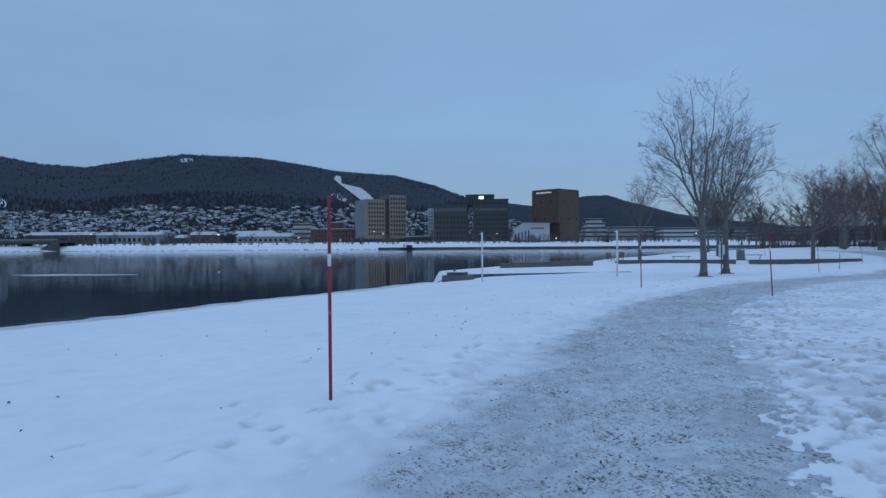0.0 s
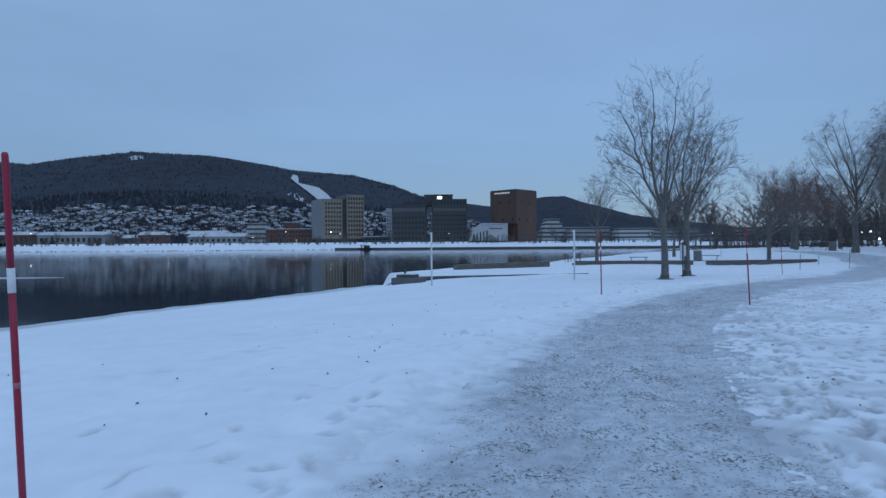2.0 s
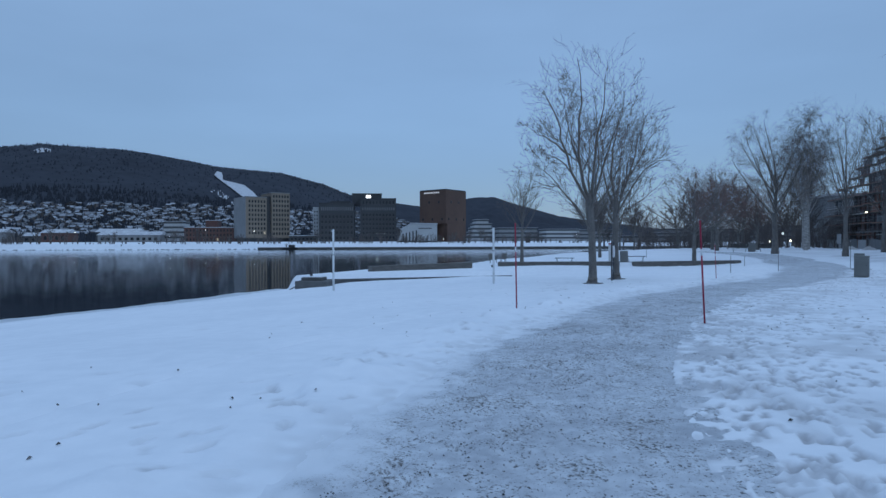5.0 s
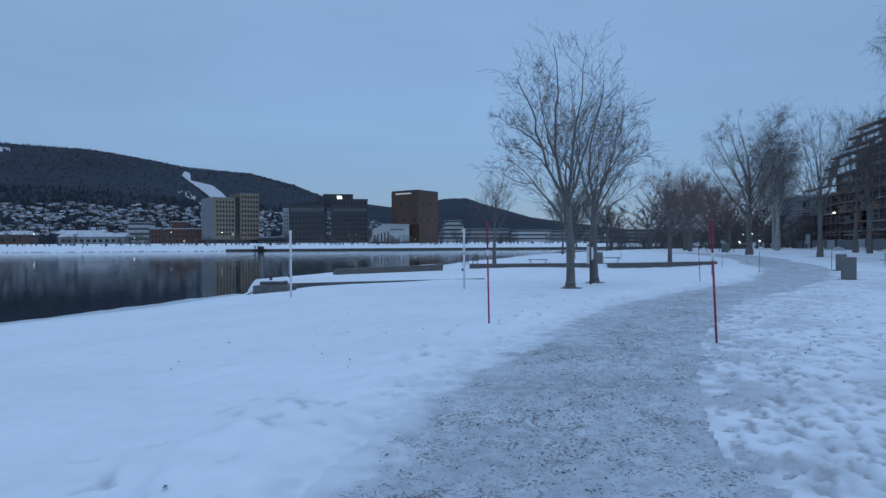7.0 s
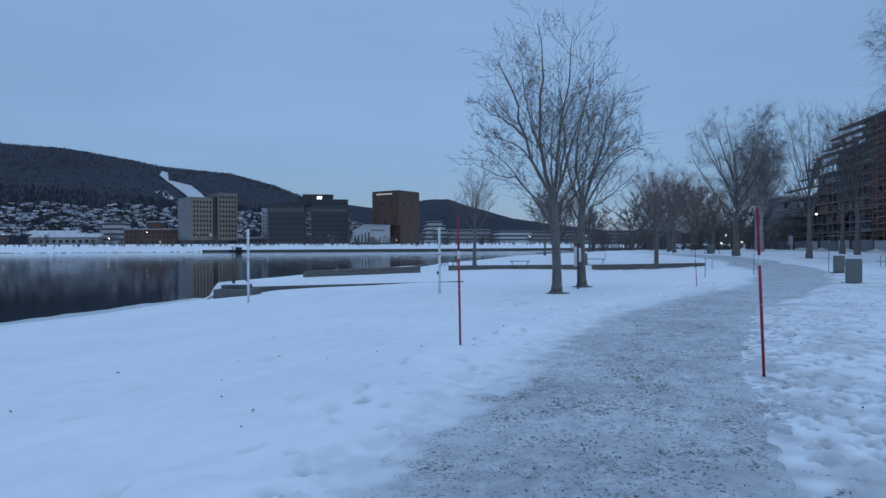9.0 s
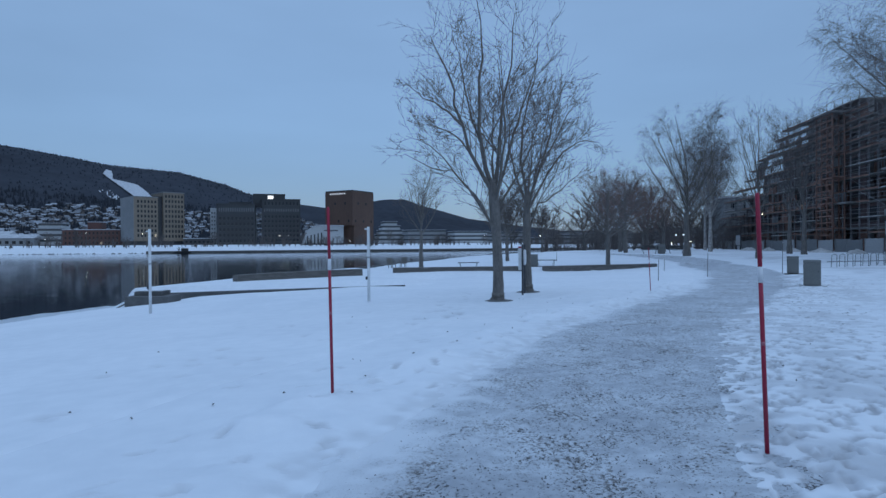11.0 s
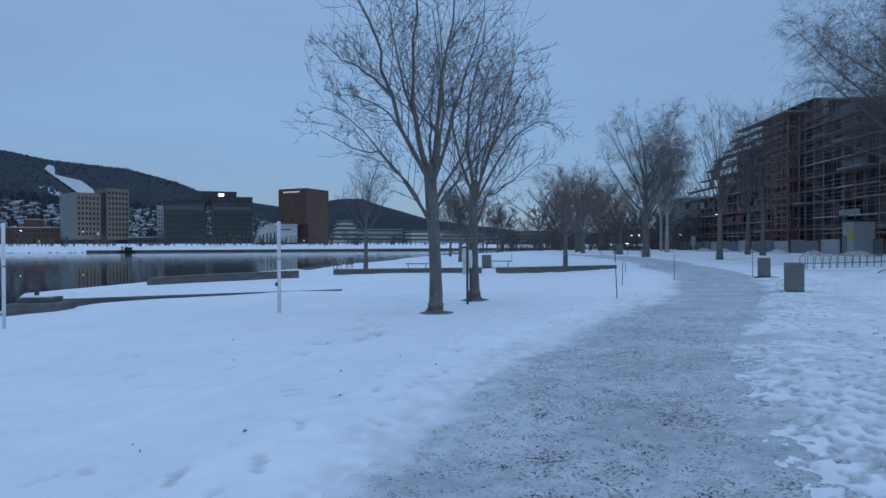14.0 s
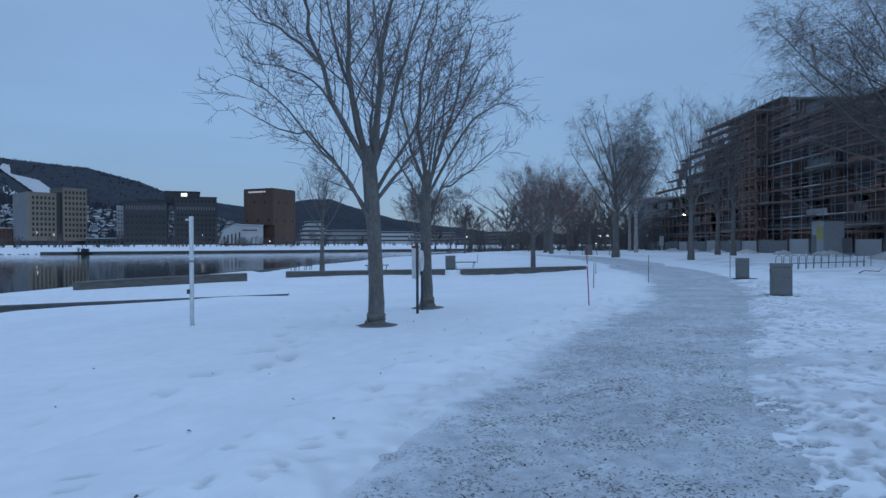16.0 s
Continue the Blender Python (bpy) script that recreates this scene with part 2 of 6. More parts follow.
def box(sx, sy, sz, at=(0, 0, 0), bevel=0.0, turn=None):
    """A bmesh box of that size, its base centre at `at`."""
    bm = bmesh.new()
    bmesh.ops.create_cube(bm, size=1)
    bmesh.ops.scale(bm, vec=(sx, sy, sz), verts=bm.verts)
    bmesh.ops.translate(bm, vec=(0, 0, sz / 2), verts=bm.verts)
    if bevel:
        bmesh.ops.bevel(bm, geom=bm.edges[:], offset=bevel, segments=2, affect="EDGES", profile=0.6)
    if turn is not None:
        bmesh.ops.transform(bm, matrix=turn, verts=bm.verts)
    bmesh.ops.translate(bm, vec=at, verts=bm.verts)
    return bm


def tube(points, radii, sides=8, cap=True):
    """Verts and faces of a tapered tube along points."""
    pts = [Vector(p) for p in points]
    V, F = [], []
    up = Vector((0.13, 0.31, 0.94))
    for i, p in enumerate(pts):
        d = (pts[min(i + 1, len(pts) - 1)] - pts[max(i - 1, 0)]).normalized()
        a = d.cross(up)
        if a.length < 1e-3:
            a = d.cross(Vector((1, 0, 0)))
        a.normalize()
        c = d.cross(a)
        for k in range(sides):
            w = 2 * math.pi * k / sides
            V.append(p + (a * math.cos(w) + c * math.sin(w)) * radii[i])
    for i in range(len(pts) - 1):
        for k in range(sides):
            F.append((i * sides + k, i * sides + (k + 1) % sides, (i + 1) * sides + (k + 1) % sides, (i + 1) * sides + k))
    if cap:
        F.append(tuple(range(sides - 1, -1, -1)))
        n = (len(pts) - 1) * sides
        F.append(tuple(range(n, n + sides)))
    return V, F


def tube_part(name, points, radii, material, parent=None, sides=10, label="", smooth=True):
    V, F = tube(points, radii, sides)
    return mesh_object(name, V, F, material, parent, smooth, label)


class Heap:
    """Collects verts and faces of many small pieces for one mesh."""

    def __init__(self):
        self.v, self.f, self.m = [], [], []

    def add(self, V, F, slot=0):
        n = len(self.v)
        self.v.extend(V)
        self.f.extend(tuple(i + n for i in f) for f in F)
        self.m.extend([slot] * len(F))

    def done(self, name, materials, parent=None, smooth=False, label=""):
        ob = mesh_object(name, self.v, self.f, materials[0], parent, smooth, label)
        for m in materials[1:]:
            ob.data.materials.append(m)
        if len(materials) > 1:
            ob.data.polygons.foreach_set("material_index", self.m)
        return ob


# ---------------------------------------------------------------- lie of the land
def lattice(ix, iy, seed):
    h = np.sin(ix * 127.1 + iy * 311.7 + seed * 74.7) * 43758.5453
    return h - np.floor(h)


def vnoise(x, y, seed=0):
    x, y = np.asarray(x, float), np.asarray(y, float)
    ix, iy = np.floor(x), np.floor(y)
    fx, fy = x - ix, y - iy
    fx, fy = fx * fx * (3 - 2 * fx), fy * fy * (3 - 2 * fy)
    a, b = lattice(ix, iy, seed), lattice(ix + 1, iy, seed)
    c, d = lattice(ix, iy + 1, seed), lattice(ix + 1, iy + 1, seed)
    return (a + (b - a) * fx) * (1 - fy) + (c + (d - c) * fx) * fy - 0.5


def smooth01(v):
    v = np.clip(v, 0, 1)
    return v * v * (3 - 2 * v)


WATER_Z = -2.0
SHORE = [(-60, -150), (-33, -10), (-24, 14), (-19.2, 22.7), (-15.8, 29.9), (-13.5, 34.7), (-9.5, 41.1), (-5.5, 50), (-3.6, 53.5),
         (-1.2, 58.5), (2, 64.5), (10, 76), (23, 98), (45, 130), (80, 162), (300, 290), (900, 500)]
TRAIL = [(-4.5, -16), (-1.2, -5), (0.9, 2.4), (2.2, 6.3), (3.4, 9.8), (5.1, 13.7), (7.9, 18.2), (12.1, 23.5), (17.4, 28.5), (22.6, 33.2),
         (27.4, 38.4), (32.2, 44.6), (36.6, 52), (39.7, 60), (41.4, 68), (42.6, 80), (44, 95)]


def polyline_distance(x, y, line):
    """Signed distance to a polyline (positive on its right hand) and the running length of the nearest point."""
    x, y = np.asarray(x, float), np.asarray(y, float)
    best, sign, run, along = np.full(x.shape, 1e9), np.ones(x.shape), 0.0, np.zeros(x.shape)
    for (ax, ay), (bx, by) in zip(line, line[1:]):
        dx, dy = bx - ax, by - ay
        n = math.hypot(dx, dy)
        k = np.clip(((x - ax) * dx + (y - ay) * dy) / (n * n), 0, 1)
        px, py = x - ax - k * dx, y - ay - k * dy
        d = np.hypot(px, py)
        near = d < best
        best = np.where(near, d, best)
        sign = np.where(near, np.where(px * dy - py * dx >= 0, 1.0, -1.0), sign)
        along = np.where(near, run + k * n, along)
        run += n
    return best * sign, along


def curve_points(line, step):
    """A smooth (Catmull-Rom) line through the given corners, at even parameter steps."""
    P = [Vector((*p, 0)) for p in line]
    out = []
    for i in range(1, len(P) - 2):
        a, b, c, d = P[i - 1:i + 3]
        n = max(2, int((c - b).length / step))
        for k in range(n):
            t = k / n
            v = 0.5 * (2 * b + (c - a) * t + (2 * a - 5 * b + 4 * c - d) * t * t + (3 * b - a - 3 * c + d) * t ** 3)
            out.append((v.x, v.y))
    return out


TRAIL_LINE = curve_points(TRAIL, 1.2)
TRAIL_FINE = np.array(curve_points(TRAIL, 0.1))
TRAIL_RUN = np.concatenate([[0.0], np.cumsum(np.hypot(*np.diff(TRAIL_FINE, axis=0).T))])
TRAIL_HEAD = np.arctan2(np.gradient(TRAIL_FINE[:, 1]), np.gradient(TRAIL_FINE[:, 0]))
TRAIL_HEAD = np.convolve(np.pad(TRAIL_HEAD, 10, mode="edge"), np.ones(21) / 21, mode="valid")


def trail_frame(run):
    """Point and heading on the trail at that running length (a number or an array)."""
    return np.interp(run, TRAIL_RUN, TRAIL_FINE[:, 0]), np.interp(run, TRAIL_RUN, TRAIL_FINE[:, 1]), np.interp(run, TRAIL_RUN, TRAIL_HEAD)


def half_width(run):
    """The trail widens towards the bend by the trees."""
    return np.interp(run, [0, 18, 32, 46, 54, 70, 90], [1.35, 1.25, 1.35, 1.45, 1.70, 1.85, 1.95])


def trail_relief(x, y):
    """Tread marks and frozen lumps of the packed snow."""
    return (0.03 * vnoise(x / 3.1, y / 3.1, 1) - 0.03 + 0.020 * vnoise(x / 0.35, y / 0.35, 13) + 0.024 * vnoise(x / 0.13, y / 0.13, 14)
            + 0.010 * vnoise(x / 0.07, y / 0.06, 18))



def seat_wall_y(x):
    return 60.3 - (x - 13.8) * 0.2426


def step_wall_y(x):
    return 52.6 - (x + 3.4) * 0.26


def far_bank(x, y):
    return smooth01((y - 350) / 7) * 3.3 + smooth01((y - 358) / 60) * 1.2


def land(x, y):
    """Height of the ground, without footprints."""
    x, y = np.asarray(x, float), np.asarray(y, float)
    s, _ = polyline_distance(x, y, SHORE)
    quay = smooth01((y - step_wall_y(np.clip(x, -9, 12.4)) - 0.1) / 0.4) * (1 - smooth01((x - 12) / 4) * (1 - smooth01((y - 56) / 3)))
    z = 0.27 * smooth01((x + y - 92) / 22)
    z = z - 0.30 * np.exp(-((x - 22) ** 2 + (y - 35) ** 2) / 190)
    basin = np.exp(-((x - 13) ** 2 + (y - 54) ** 2) / 110) * 0.46 + np.exp(-((x - 29) ** 2 + (y - 56.5) ** 2) / 90) * 0.52
    behind = smooth01((y - seat_wall_y(x) - 0.05) / 0.35) * smooth01((x - 12.6) / 1.6)
    z = z - basin * (1 - behind) - 0.30 * behind * (1 - smooth01((x - 26) / 12))
    drop = 1.97 * np.clip(1 - s / 30, 0, 1) ** (1.6 + 1.2 * (1 - smooth01((y - 5) / 20)))
    drop_q = 0.98 * np.clip(1 - s / 22, 0, 1) ** 1.3
    z = z - drop * (1 - quay) - np.minimum(drop, drop_q) * quay
    z = z + 0.15 * np.exp(-((y - step_wall_y(x) + 0.9) / 1.4) ** 2) * smooth01((x + 1.5) / 2.5) * (1 - smooth01((x - 10) / 3)) * (1 - quay)
    z = np.where(s < 0, -2.0 + np.maximum(s * 1.2, -2.5) + z * 0.0, z)
    near_lip = np.clip(s / 0.5, 0, 1)
    z = np.where((s >= 0) & (s < 0.5), np.minimum(z, -2.05 + (z + 2.05) * near_lip ** 0.6), z)
    bed = np.where(y > 349, -2.2 + far_bank(x, y), -9.0)
    return np.maximum(z, bed)


def snow_relief(x, y, cut=False):
    """Drifts, lumps of cleared snow beside the trail, and the trodden trench of the trail."""
    d, run = polyline_distance(x, y, TRAIL_LINE)
    s, _ = polyline_distance(x, y, SHORE)
    dry = np.clip(s / 2, 0, 1)
    z = 0.05 * vnoise(x / 3.1, y / 3.1, 1) + 0.025 * vnoise(x / 0.9, y / 0.9, 2)
    hw = half_width(run)
    side = np.where(d < 0, 1.0, 0.04)
    lump = 0.45 + 1.1 * vnoise(x / 0.8, y / 0.8, 3) + 1.0 * vnoise(x / 0.33, y / 0.33, 4)
    z = z + side * 0.11 * np.exp(-((np.abs(d) - hw - 1.05) / 0.5) ** 2) * np.clip(lump, 0, 2)
    z = z - 0.10 * (1 - smooth01((np.abs(d) - hw - np.where(d < 0, 0.35, 0.1)) / 0.35))
    right = smooth01((d - 1.2) / 0.5) * (1 - smooth01((d - 4.5) / 3.0))
    z = z + right * (0.014 * vnoise(x / 0.33, y / 0.25, 5) + 0.008 * vnoise(x / 0.15, y / 0.13, 6))
    if cut:
        z = z - 0.16 * smooth01((d - hw - 0.05) / 0.3) * (1 - smooth01((d - 8.7) / 0.35)) * (run < 55.5) * (run > 3.5)
        z = z - 0.16 * smooth01((-d - hw - 0.25) / 0.3) * (1 - smooth01((-d - 4.15) / 0.35)) * (run < 47.5) * (run > 2.5)
    return z * dry


def ground_z(x, y):
    return float(land(np.array([x]), np.array([y]))[0] + snow_relief(np.array([x]), np.array([y]))[0])


def axis(parts):
    out = []
    for a, b, step in parts:
        out.extend(np.arange(a, b - 1e-6, step))
    return np.array(out + [parts[-1][1]])


def grid_faces(nx, ny):
    i = np.arange(nx * ny).reshape(ny, nx)
    return np.stack([i[:-1, :-1], i[:-1, 1:], i[1:, 1:], i[1:, :-1]], -1).reshape(-1, 4)


def grid_object(name, X, Y, Z, material):
    me = bpy.data.meshes.new(name)
    ny, nx = X.shape
    F = grid_faces(nx, ny)
    me.vertices.add(nx * ny)
    me.vertices.foreach_set("co", np.stack([X, Y, Z], -1).reshape(-1))
    me.loops.add(F.size)
    me.loops.foreach_set("vertex_index", F.reshape(-1).astype(np.int32))
    me.polygons.add(len(F))
    me.polygons.foreach_set("loop_start", np.arange(0, F.size, 4, dtype=np.int32))
    me.polygons.foreach_set("use_smooth", np.ones(len(F), dtype=bool))
    me.update(calc_edges=True)
    me.validate()
    me.materials.append(material)
    return new(name, me)


rng = np.random.default_rng(5)
gx = axis([(-2500, -700, 300), (-700, -100, 40), (-100, -30, 5), (-30, -6, 0.8), (-6, -1, 0.2), (-1, 15, 0.1), (15, 24, 0.25), (24, 50, 0.8),
           (50, 110, 3), (110, 700, 40), (700, 2500, 300)])
gy = axis([(-900, -60, 120), (-60, -6, 3), (-6, 0, 0.3), (0, 25, 0.1), (25, 36, 0.2), (36, 64, 0.45), (64, 110, 2), (110, 345, 8), (345, 362, 1),
           (362, 480, 12), (480, 900, 60)])
GX, GY = np.meshgrid(gx, gy)
GZ = land(GX, GY) + snow_relief(GX, GY, True)
side_d, _ = polyline_distance(GX, GY, TRAIL_LINE)
GT = 0.42 * smooth01((side_d - 4.0) / 1.0) * (1 - smooth01((side_d - 12) / 8)) * smooth01(0.25 + 1.3 * vnoise(GX / 1.4, GY / 1.1, 62) + 0.9 * vnoise(GX / 0.4, GY / 0.3, 63))


def press(cx, cy, turn, length, width, depth):
    """Press one footprint into the snow, greyed inside, with a small raised rim."""
    i0, i1 = np.searchsorted(gx, cx - 0.45), np.searchsorted(gx, cx + 0.45)
    j0, j1 = np.searchsorted(gy, cy - 0.45), np.searchsorted(gy, cy + 0.45)
    X, Y = GX[j0:j1, i0:i1] - cx, GY[j0:j1, i0:i1] - cy
    u = X * math.cos(turn) + Y * math.sin(turn)
    v = -X * math.sin(turn) + Y * math.cos(turn)
    q = (u / length) ** 2 + (v / width) ** 2
    # grey in the print: packed snow plus the pit's shade, put into the colour
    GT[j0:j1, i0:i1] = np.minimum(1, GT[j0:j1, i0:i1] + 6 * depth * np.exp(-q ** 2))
    GZ[j0:j1, i0:i1] -= depth * (np.exp(-q ** 2) - 0.25 * np.exp(-((np.sqrt(q) - 1.45) / 0.3) ** 2))


for k in range(150):
    run, off = rng.uniform(2, 34), -2.6 - abs(rng.normal(0, 3.0))
    x, y, a = trail_frame(run)
    press(x + off * math.sin(a), y - off * math.cos(a), a + rng.normal(0, 1.0), rng.uniform(0.12, 0.2), rng.uniform(0.05, 0.09), rng.uniform(0.03, 0.07))
STEPS = ((9.31, 27.74), (8.89, 25.94), (8.54, 27.45), (9.71, 28.37), (9.55, 29.3), (10.0, 30.2), (10.0, 31.2), (10.44, 32.7), (7.83, 24.53), (7.2, 23.4), (8.1, 26.4))
for x, y in STEPS:
    press(x, y, 1.0 + rng.normal(0, 0.4), 0.20, 0.13, 0.10)
# a line of steps from the trees towards the seat walls
for k in range(16):
    press(9.6 + 0.22 * k + rng.normal(0, 0.10), 28.0 + 0.62 * k + 0.12 * (-1) ** k, 1.25, 0.16, 0.09, 0.05)

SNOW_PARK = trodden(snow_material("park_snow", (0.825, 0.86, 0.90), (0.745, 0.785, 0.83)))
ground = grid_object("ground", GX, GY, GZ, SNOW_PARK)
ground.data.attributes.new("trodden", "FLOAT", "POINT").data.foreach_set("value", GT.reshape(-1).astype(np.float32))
tagged(ground, "smooth white snow cover over the riverside park", "snow", kind="structure")

STEP = 0.042


def side_strip(run0, run1, off0, off1):
    """A fine sheet beside the trail: running length, offset, distance from the trail's edge, x, y."""
    runs, offs = np.arange(run0, run1, STEP), np.arange(off0, off1, STEP)
    vx, vy, head = trail_frame(runs)
    R = np.broadcast_to(runs[:, None], (len(runs), len(offs)))
    O = np.broadcast_to(offs, R.shape)
    return R, O, np.abs(O) - half_width(R), vx[:, None] + O * np.sin(head)[:, None], vy[:, None] - O * np.cos(head)[:, None]


def tread(strip, Z, T, r0, o0, a, long, wide, deep, grey):
    """One crisp shoe print: sole and heel, painted darker inside, with a low rim of pushed-up snow."""
    R, O = strip[:2]
    i, j = int((r0 - R[0, 0]) / STEP), int((o0 - O[0, 0]) / STEP)
    win = (slice(max(0, i - 7), max(1, i + 8)), slice(max(0, j - 7), max(1, j + 8)))
    u, v = R[win] - r0, O[win] - o0
    u, v = u * math.cos(a) + v * math.sin(a), -u * math.sin(a) + v * math.cos(a)
    q = np.minimum(((u - 0.25 * long) / (0.75 * long)) ** 2 + (v / wide) ** 2, ((u + 0.68 * long) / (0.42 * long)) ** 2 + (v / (0.78 * wide)) ** 2)
    Z[win] -= deep * ((0.8 + 0.35 * u / long) * np.exp(-q ** 4) - 0.2 * np.exp(-((np.sqrt(q) - 1.5) / 0.3) ** 2))
    # sole and heel greyed: compaction, and shade the shallow relief doesn't give
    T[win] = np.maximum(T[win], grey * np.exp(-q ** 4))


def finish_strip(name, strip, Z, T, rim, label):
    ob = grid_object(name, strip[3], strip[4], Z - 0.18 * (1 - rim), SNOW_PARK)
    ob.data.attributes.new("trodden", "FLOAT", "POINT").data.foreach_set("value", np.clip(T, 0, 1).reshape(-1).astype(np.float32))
    tagged(ob, label, "snow", kind="structure")


# trodden verge: a strip of loose snow full of footprints beside the trail
verge = side_strip(3.0, 56.0, 0.98, 9.1)
VR, VO, inside, X, Y = verge
Z = land(X, Y) + snow_relief(X, Y) + 0.004 + 0.10 * (1 - smooth01((inside - 0.1) / 0.35)) - 0.040 * (1 - smooth01((inside + 0.1) / 0.8))
crowd = 1 - smooth01((VO - 2.8 - 2.4 * vnoise(X / 2.6, Y / 2.6, 64)) / 2.4)
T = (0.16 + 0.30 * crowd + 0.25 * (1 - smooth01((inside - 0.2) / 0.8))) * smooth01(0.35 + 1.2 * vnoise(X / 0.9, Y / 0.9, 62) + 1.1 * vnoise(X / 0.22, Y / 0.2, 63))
Z = Z + (0.3 + 0.7 * crowd) * (0.010 * vnoise(X / 0.30, Y / 0.30, 65) + 0.012 * vnoise(X / 0.10, Y / 0.10, 66))
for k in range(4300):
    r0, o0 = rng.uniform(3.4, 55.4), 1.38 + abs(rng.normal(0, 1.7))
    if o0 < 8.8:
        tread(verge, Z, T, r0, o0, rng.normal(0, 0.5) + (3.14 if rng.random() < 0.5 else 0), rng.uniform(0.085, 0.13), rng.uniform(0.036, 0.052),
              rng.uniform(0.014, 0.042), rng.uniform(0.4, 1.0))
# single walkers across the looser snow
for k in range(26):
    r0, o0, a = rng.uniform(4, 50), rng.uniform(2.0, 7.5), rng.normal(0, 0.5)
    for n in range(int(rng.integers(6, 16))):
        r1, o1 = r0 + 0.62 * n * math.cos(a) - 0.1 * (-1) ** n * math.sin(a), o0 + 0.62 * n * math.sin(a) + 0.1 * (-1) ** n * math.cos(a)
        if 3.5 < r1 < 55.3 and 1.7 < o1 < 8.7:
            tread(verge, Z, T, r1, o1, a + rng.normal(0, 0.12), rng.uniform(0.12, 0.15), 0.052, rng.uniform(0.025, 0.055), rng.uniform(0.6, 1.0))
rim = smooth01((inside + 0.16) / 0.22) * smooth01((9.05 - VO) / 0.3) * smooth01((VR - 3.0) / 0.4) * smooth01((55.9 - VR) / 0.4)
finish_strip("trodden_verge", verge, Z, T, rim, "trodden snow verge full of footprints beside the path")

# cleared snow thrown to the river side of the trail: soft crumbled lumps, a few prints
bank = side_strip(2.0, 48.0, -4.6, -0.98)
VR, VO, inside, X, Y = bank
ridge = np.exp(-((inside - 0.85) / 0.65) ** 2)
Z = land(X, Y) + snow_relief(X, Y) + 0.006 + 0.10 * (1 - smooth01((inside - 0.35) / 0.35)) - 0.045 * (1 - smooth01((inside + 0.05) / 0.7))
Z = Z + ridge * (0.050 * vnoise(X / 0.42, Y / 0.42, 67) + 0.045 * np.maximum(0, vnoise(X / 0.19, Y / 0.19, 68)) + 0.022 * np.maximum(0, vnoise(X / 0.09, Y / 0.09, 69)))
T = 0.32 * (1 - smooth01((inside - 0.15 - 0.5 * vnoise(X / 0.5, Y / 0.5, 70)) / 0.5)) * smooth01(0.6 + 1.3 * vnoise(X / 0.13, Y / 0.13, 71))
for k in range(420):
    tread(bank, Z, T, rng.uniform(2.5, 47.5), -1.5 - abs(rng.normal(0, 0.9)), rng.normal(0, 0.7), rng.uniform(0.09, 0.13), rng.uniform(0.04, 0.055), rng.uniform(0.02, 0.05),
          rng.uniform(0.15, 0.6))
rim = smooth01((inside + 0.16) / 0.30) * smooth01((VO + 4.58) / 0.35) * smooth01((VR - 2.0) / 0.4) * smooth01((47.9 - VR) / 0.4)
finish_strip("cleared_snow", bank, Z, T, rim, "crumbled lumps of cleared snow along the path")

# trail of packed, gritted snow: a strip that dips under the loose snow at its ragged edges
runs = np.concatenate([np.arange(0.2, 42, 0.045), np.arange(42, 60, 0.09), np.arange(60, TRAIL_RUN[-1], 0.25)])
px, py, head = trail_frame(runs)
across = np.linspace(-2.6, 2.6, 120)
A = np.broadcast_to(across, (len(runs), 120))
HW = half_width(runs)[:, None]
X, Y = px[:, None] + A * np.sin(head)[:, None], py[:, None] - A * np.cos(head)[:, None]
edge = HW + np.where(A < 0, 0.50, 0.50) + 0.18 * vnoise(X / 1.3, Y / 1.3, 11) + 0.16 * vnoise(X / 0.4, Y / 0.4, 12)
over = np.clip((np.abs(A) - edge) / 0.35, 0, 1)
Z = land(X, Y) + trail_relief(X, Y) - 0.22 * over
for k in range(1500):
    r0, o0, a = rng.uniform(1, 40), rng.normal(0, 0.7), rng.normal(0, 0.3)
    i0, i1 = np.searchsorted(runs, r0 - 0.25), np.searchsorted(runs, r0 + 0.25)
    u, v = runs[i0:i1, None] - r0, A[i0:i1] - o0
    q = ((u + v * a) / 0.13) ** 2 + ((v - u * a) / 0.055) ** 2
    Z[i0:i1] -= 0.014 * (np.exp(-q ** 3) - 0.3 * np.exp(-((np.sqrt(q) - 1.5) / 0.3) ** 2))
path = grid_object("path", X, Y, Z, PATH_SNOW)
wear = smooth01((HW + 0.18 + 0.34 * vnoise(X / 1.1, Y / 1.1, 15) + 0.40 * vnoise(X / 0.35, Y / 0.35, 16) + 0.35 * vnoise(X / 0.14, Y / 0.14, 17)
                 + 0.55 * smooth01(A / 0.8) - np.abs(A)) / np.where(A < 0, 0.65, 0.36))
path.data.attributes.new("wear", "FLOAT", "POINT").data.foreach_set("value", wear.reshape(-1).astype(np.float32))
tagged(path, "curving footpath of packed grey gritted snow", "path", kind="structure")


# river and shore ice
water = mesh_object("water", [(-2500, -900, WATER_Z), (2500, -900, WATER_Z), (2500, 352, WATER_Z), (-2500, 352, WATER_Z)], [(0, 1, 2, 3)], WATER)
tagged(water, "calm dark river water with faint ripples", "river", kind="structure")

# rim of grey ice where the snow meets the water
rim = [p for p in curve_points(SHORE, 0.35) if -4 < p[1] < 52]
X, Y, Z = np.zeros((len(rim), 14)), np.zeros((len(rim), 14)), np.zeros((len(rim), 14))
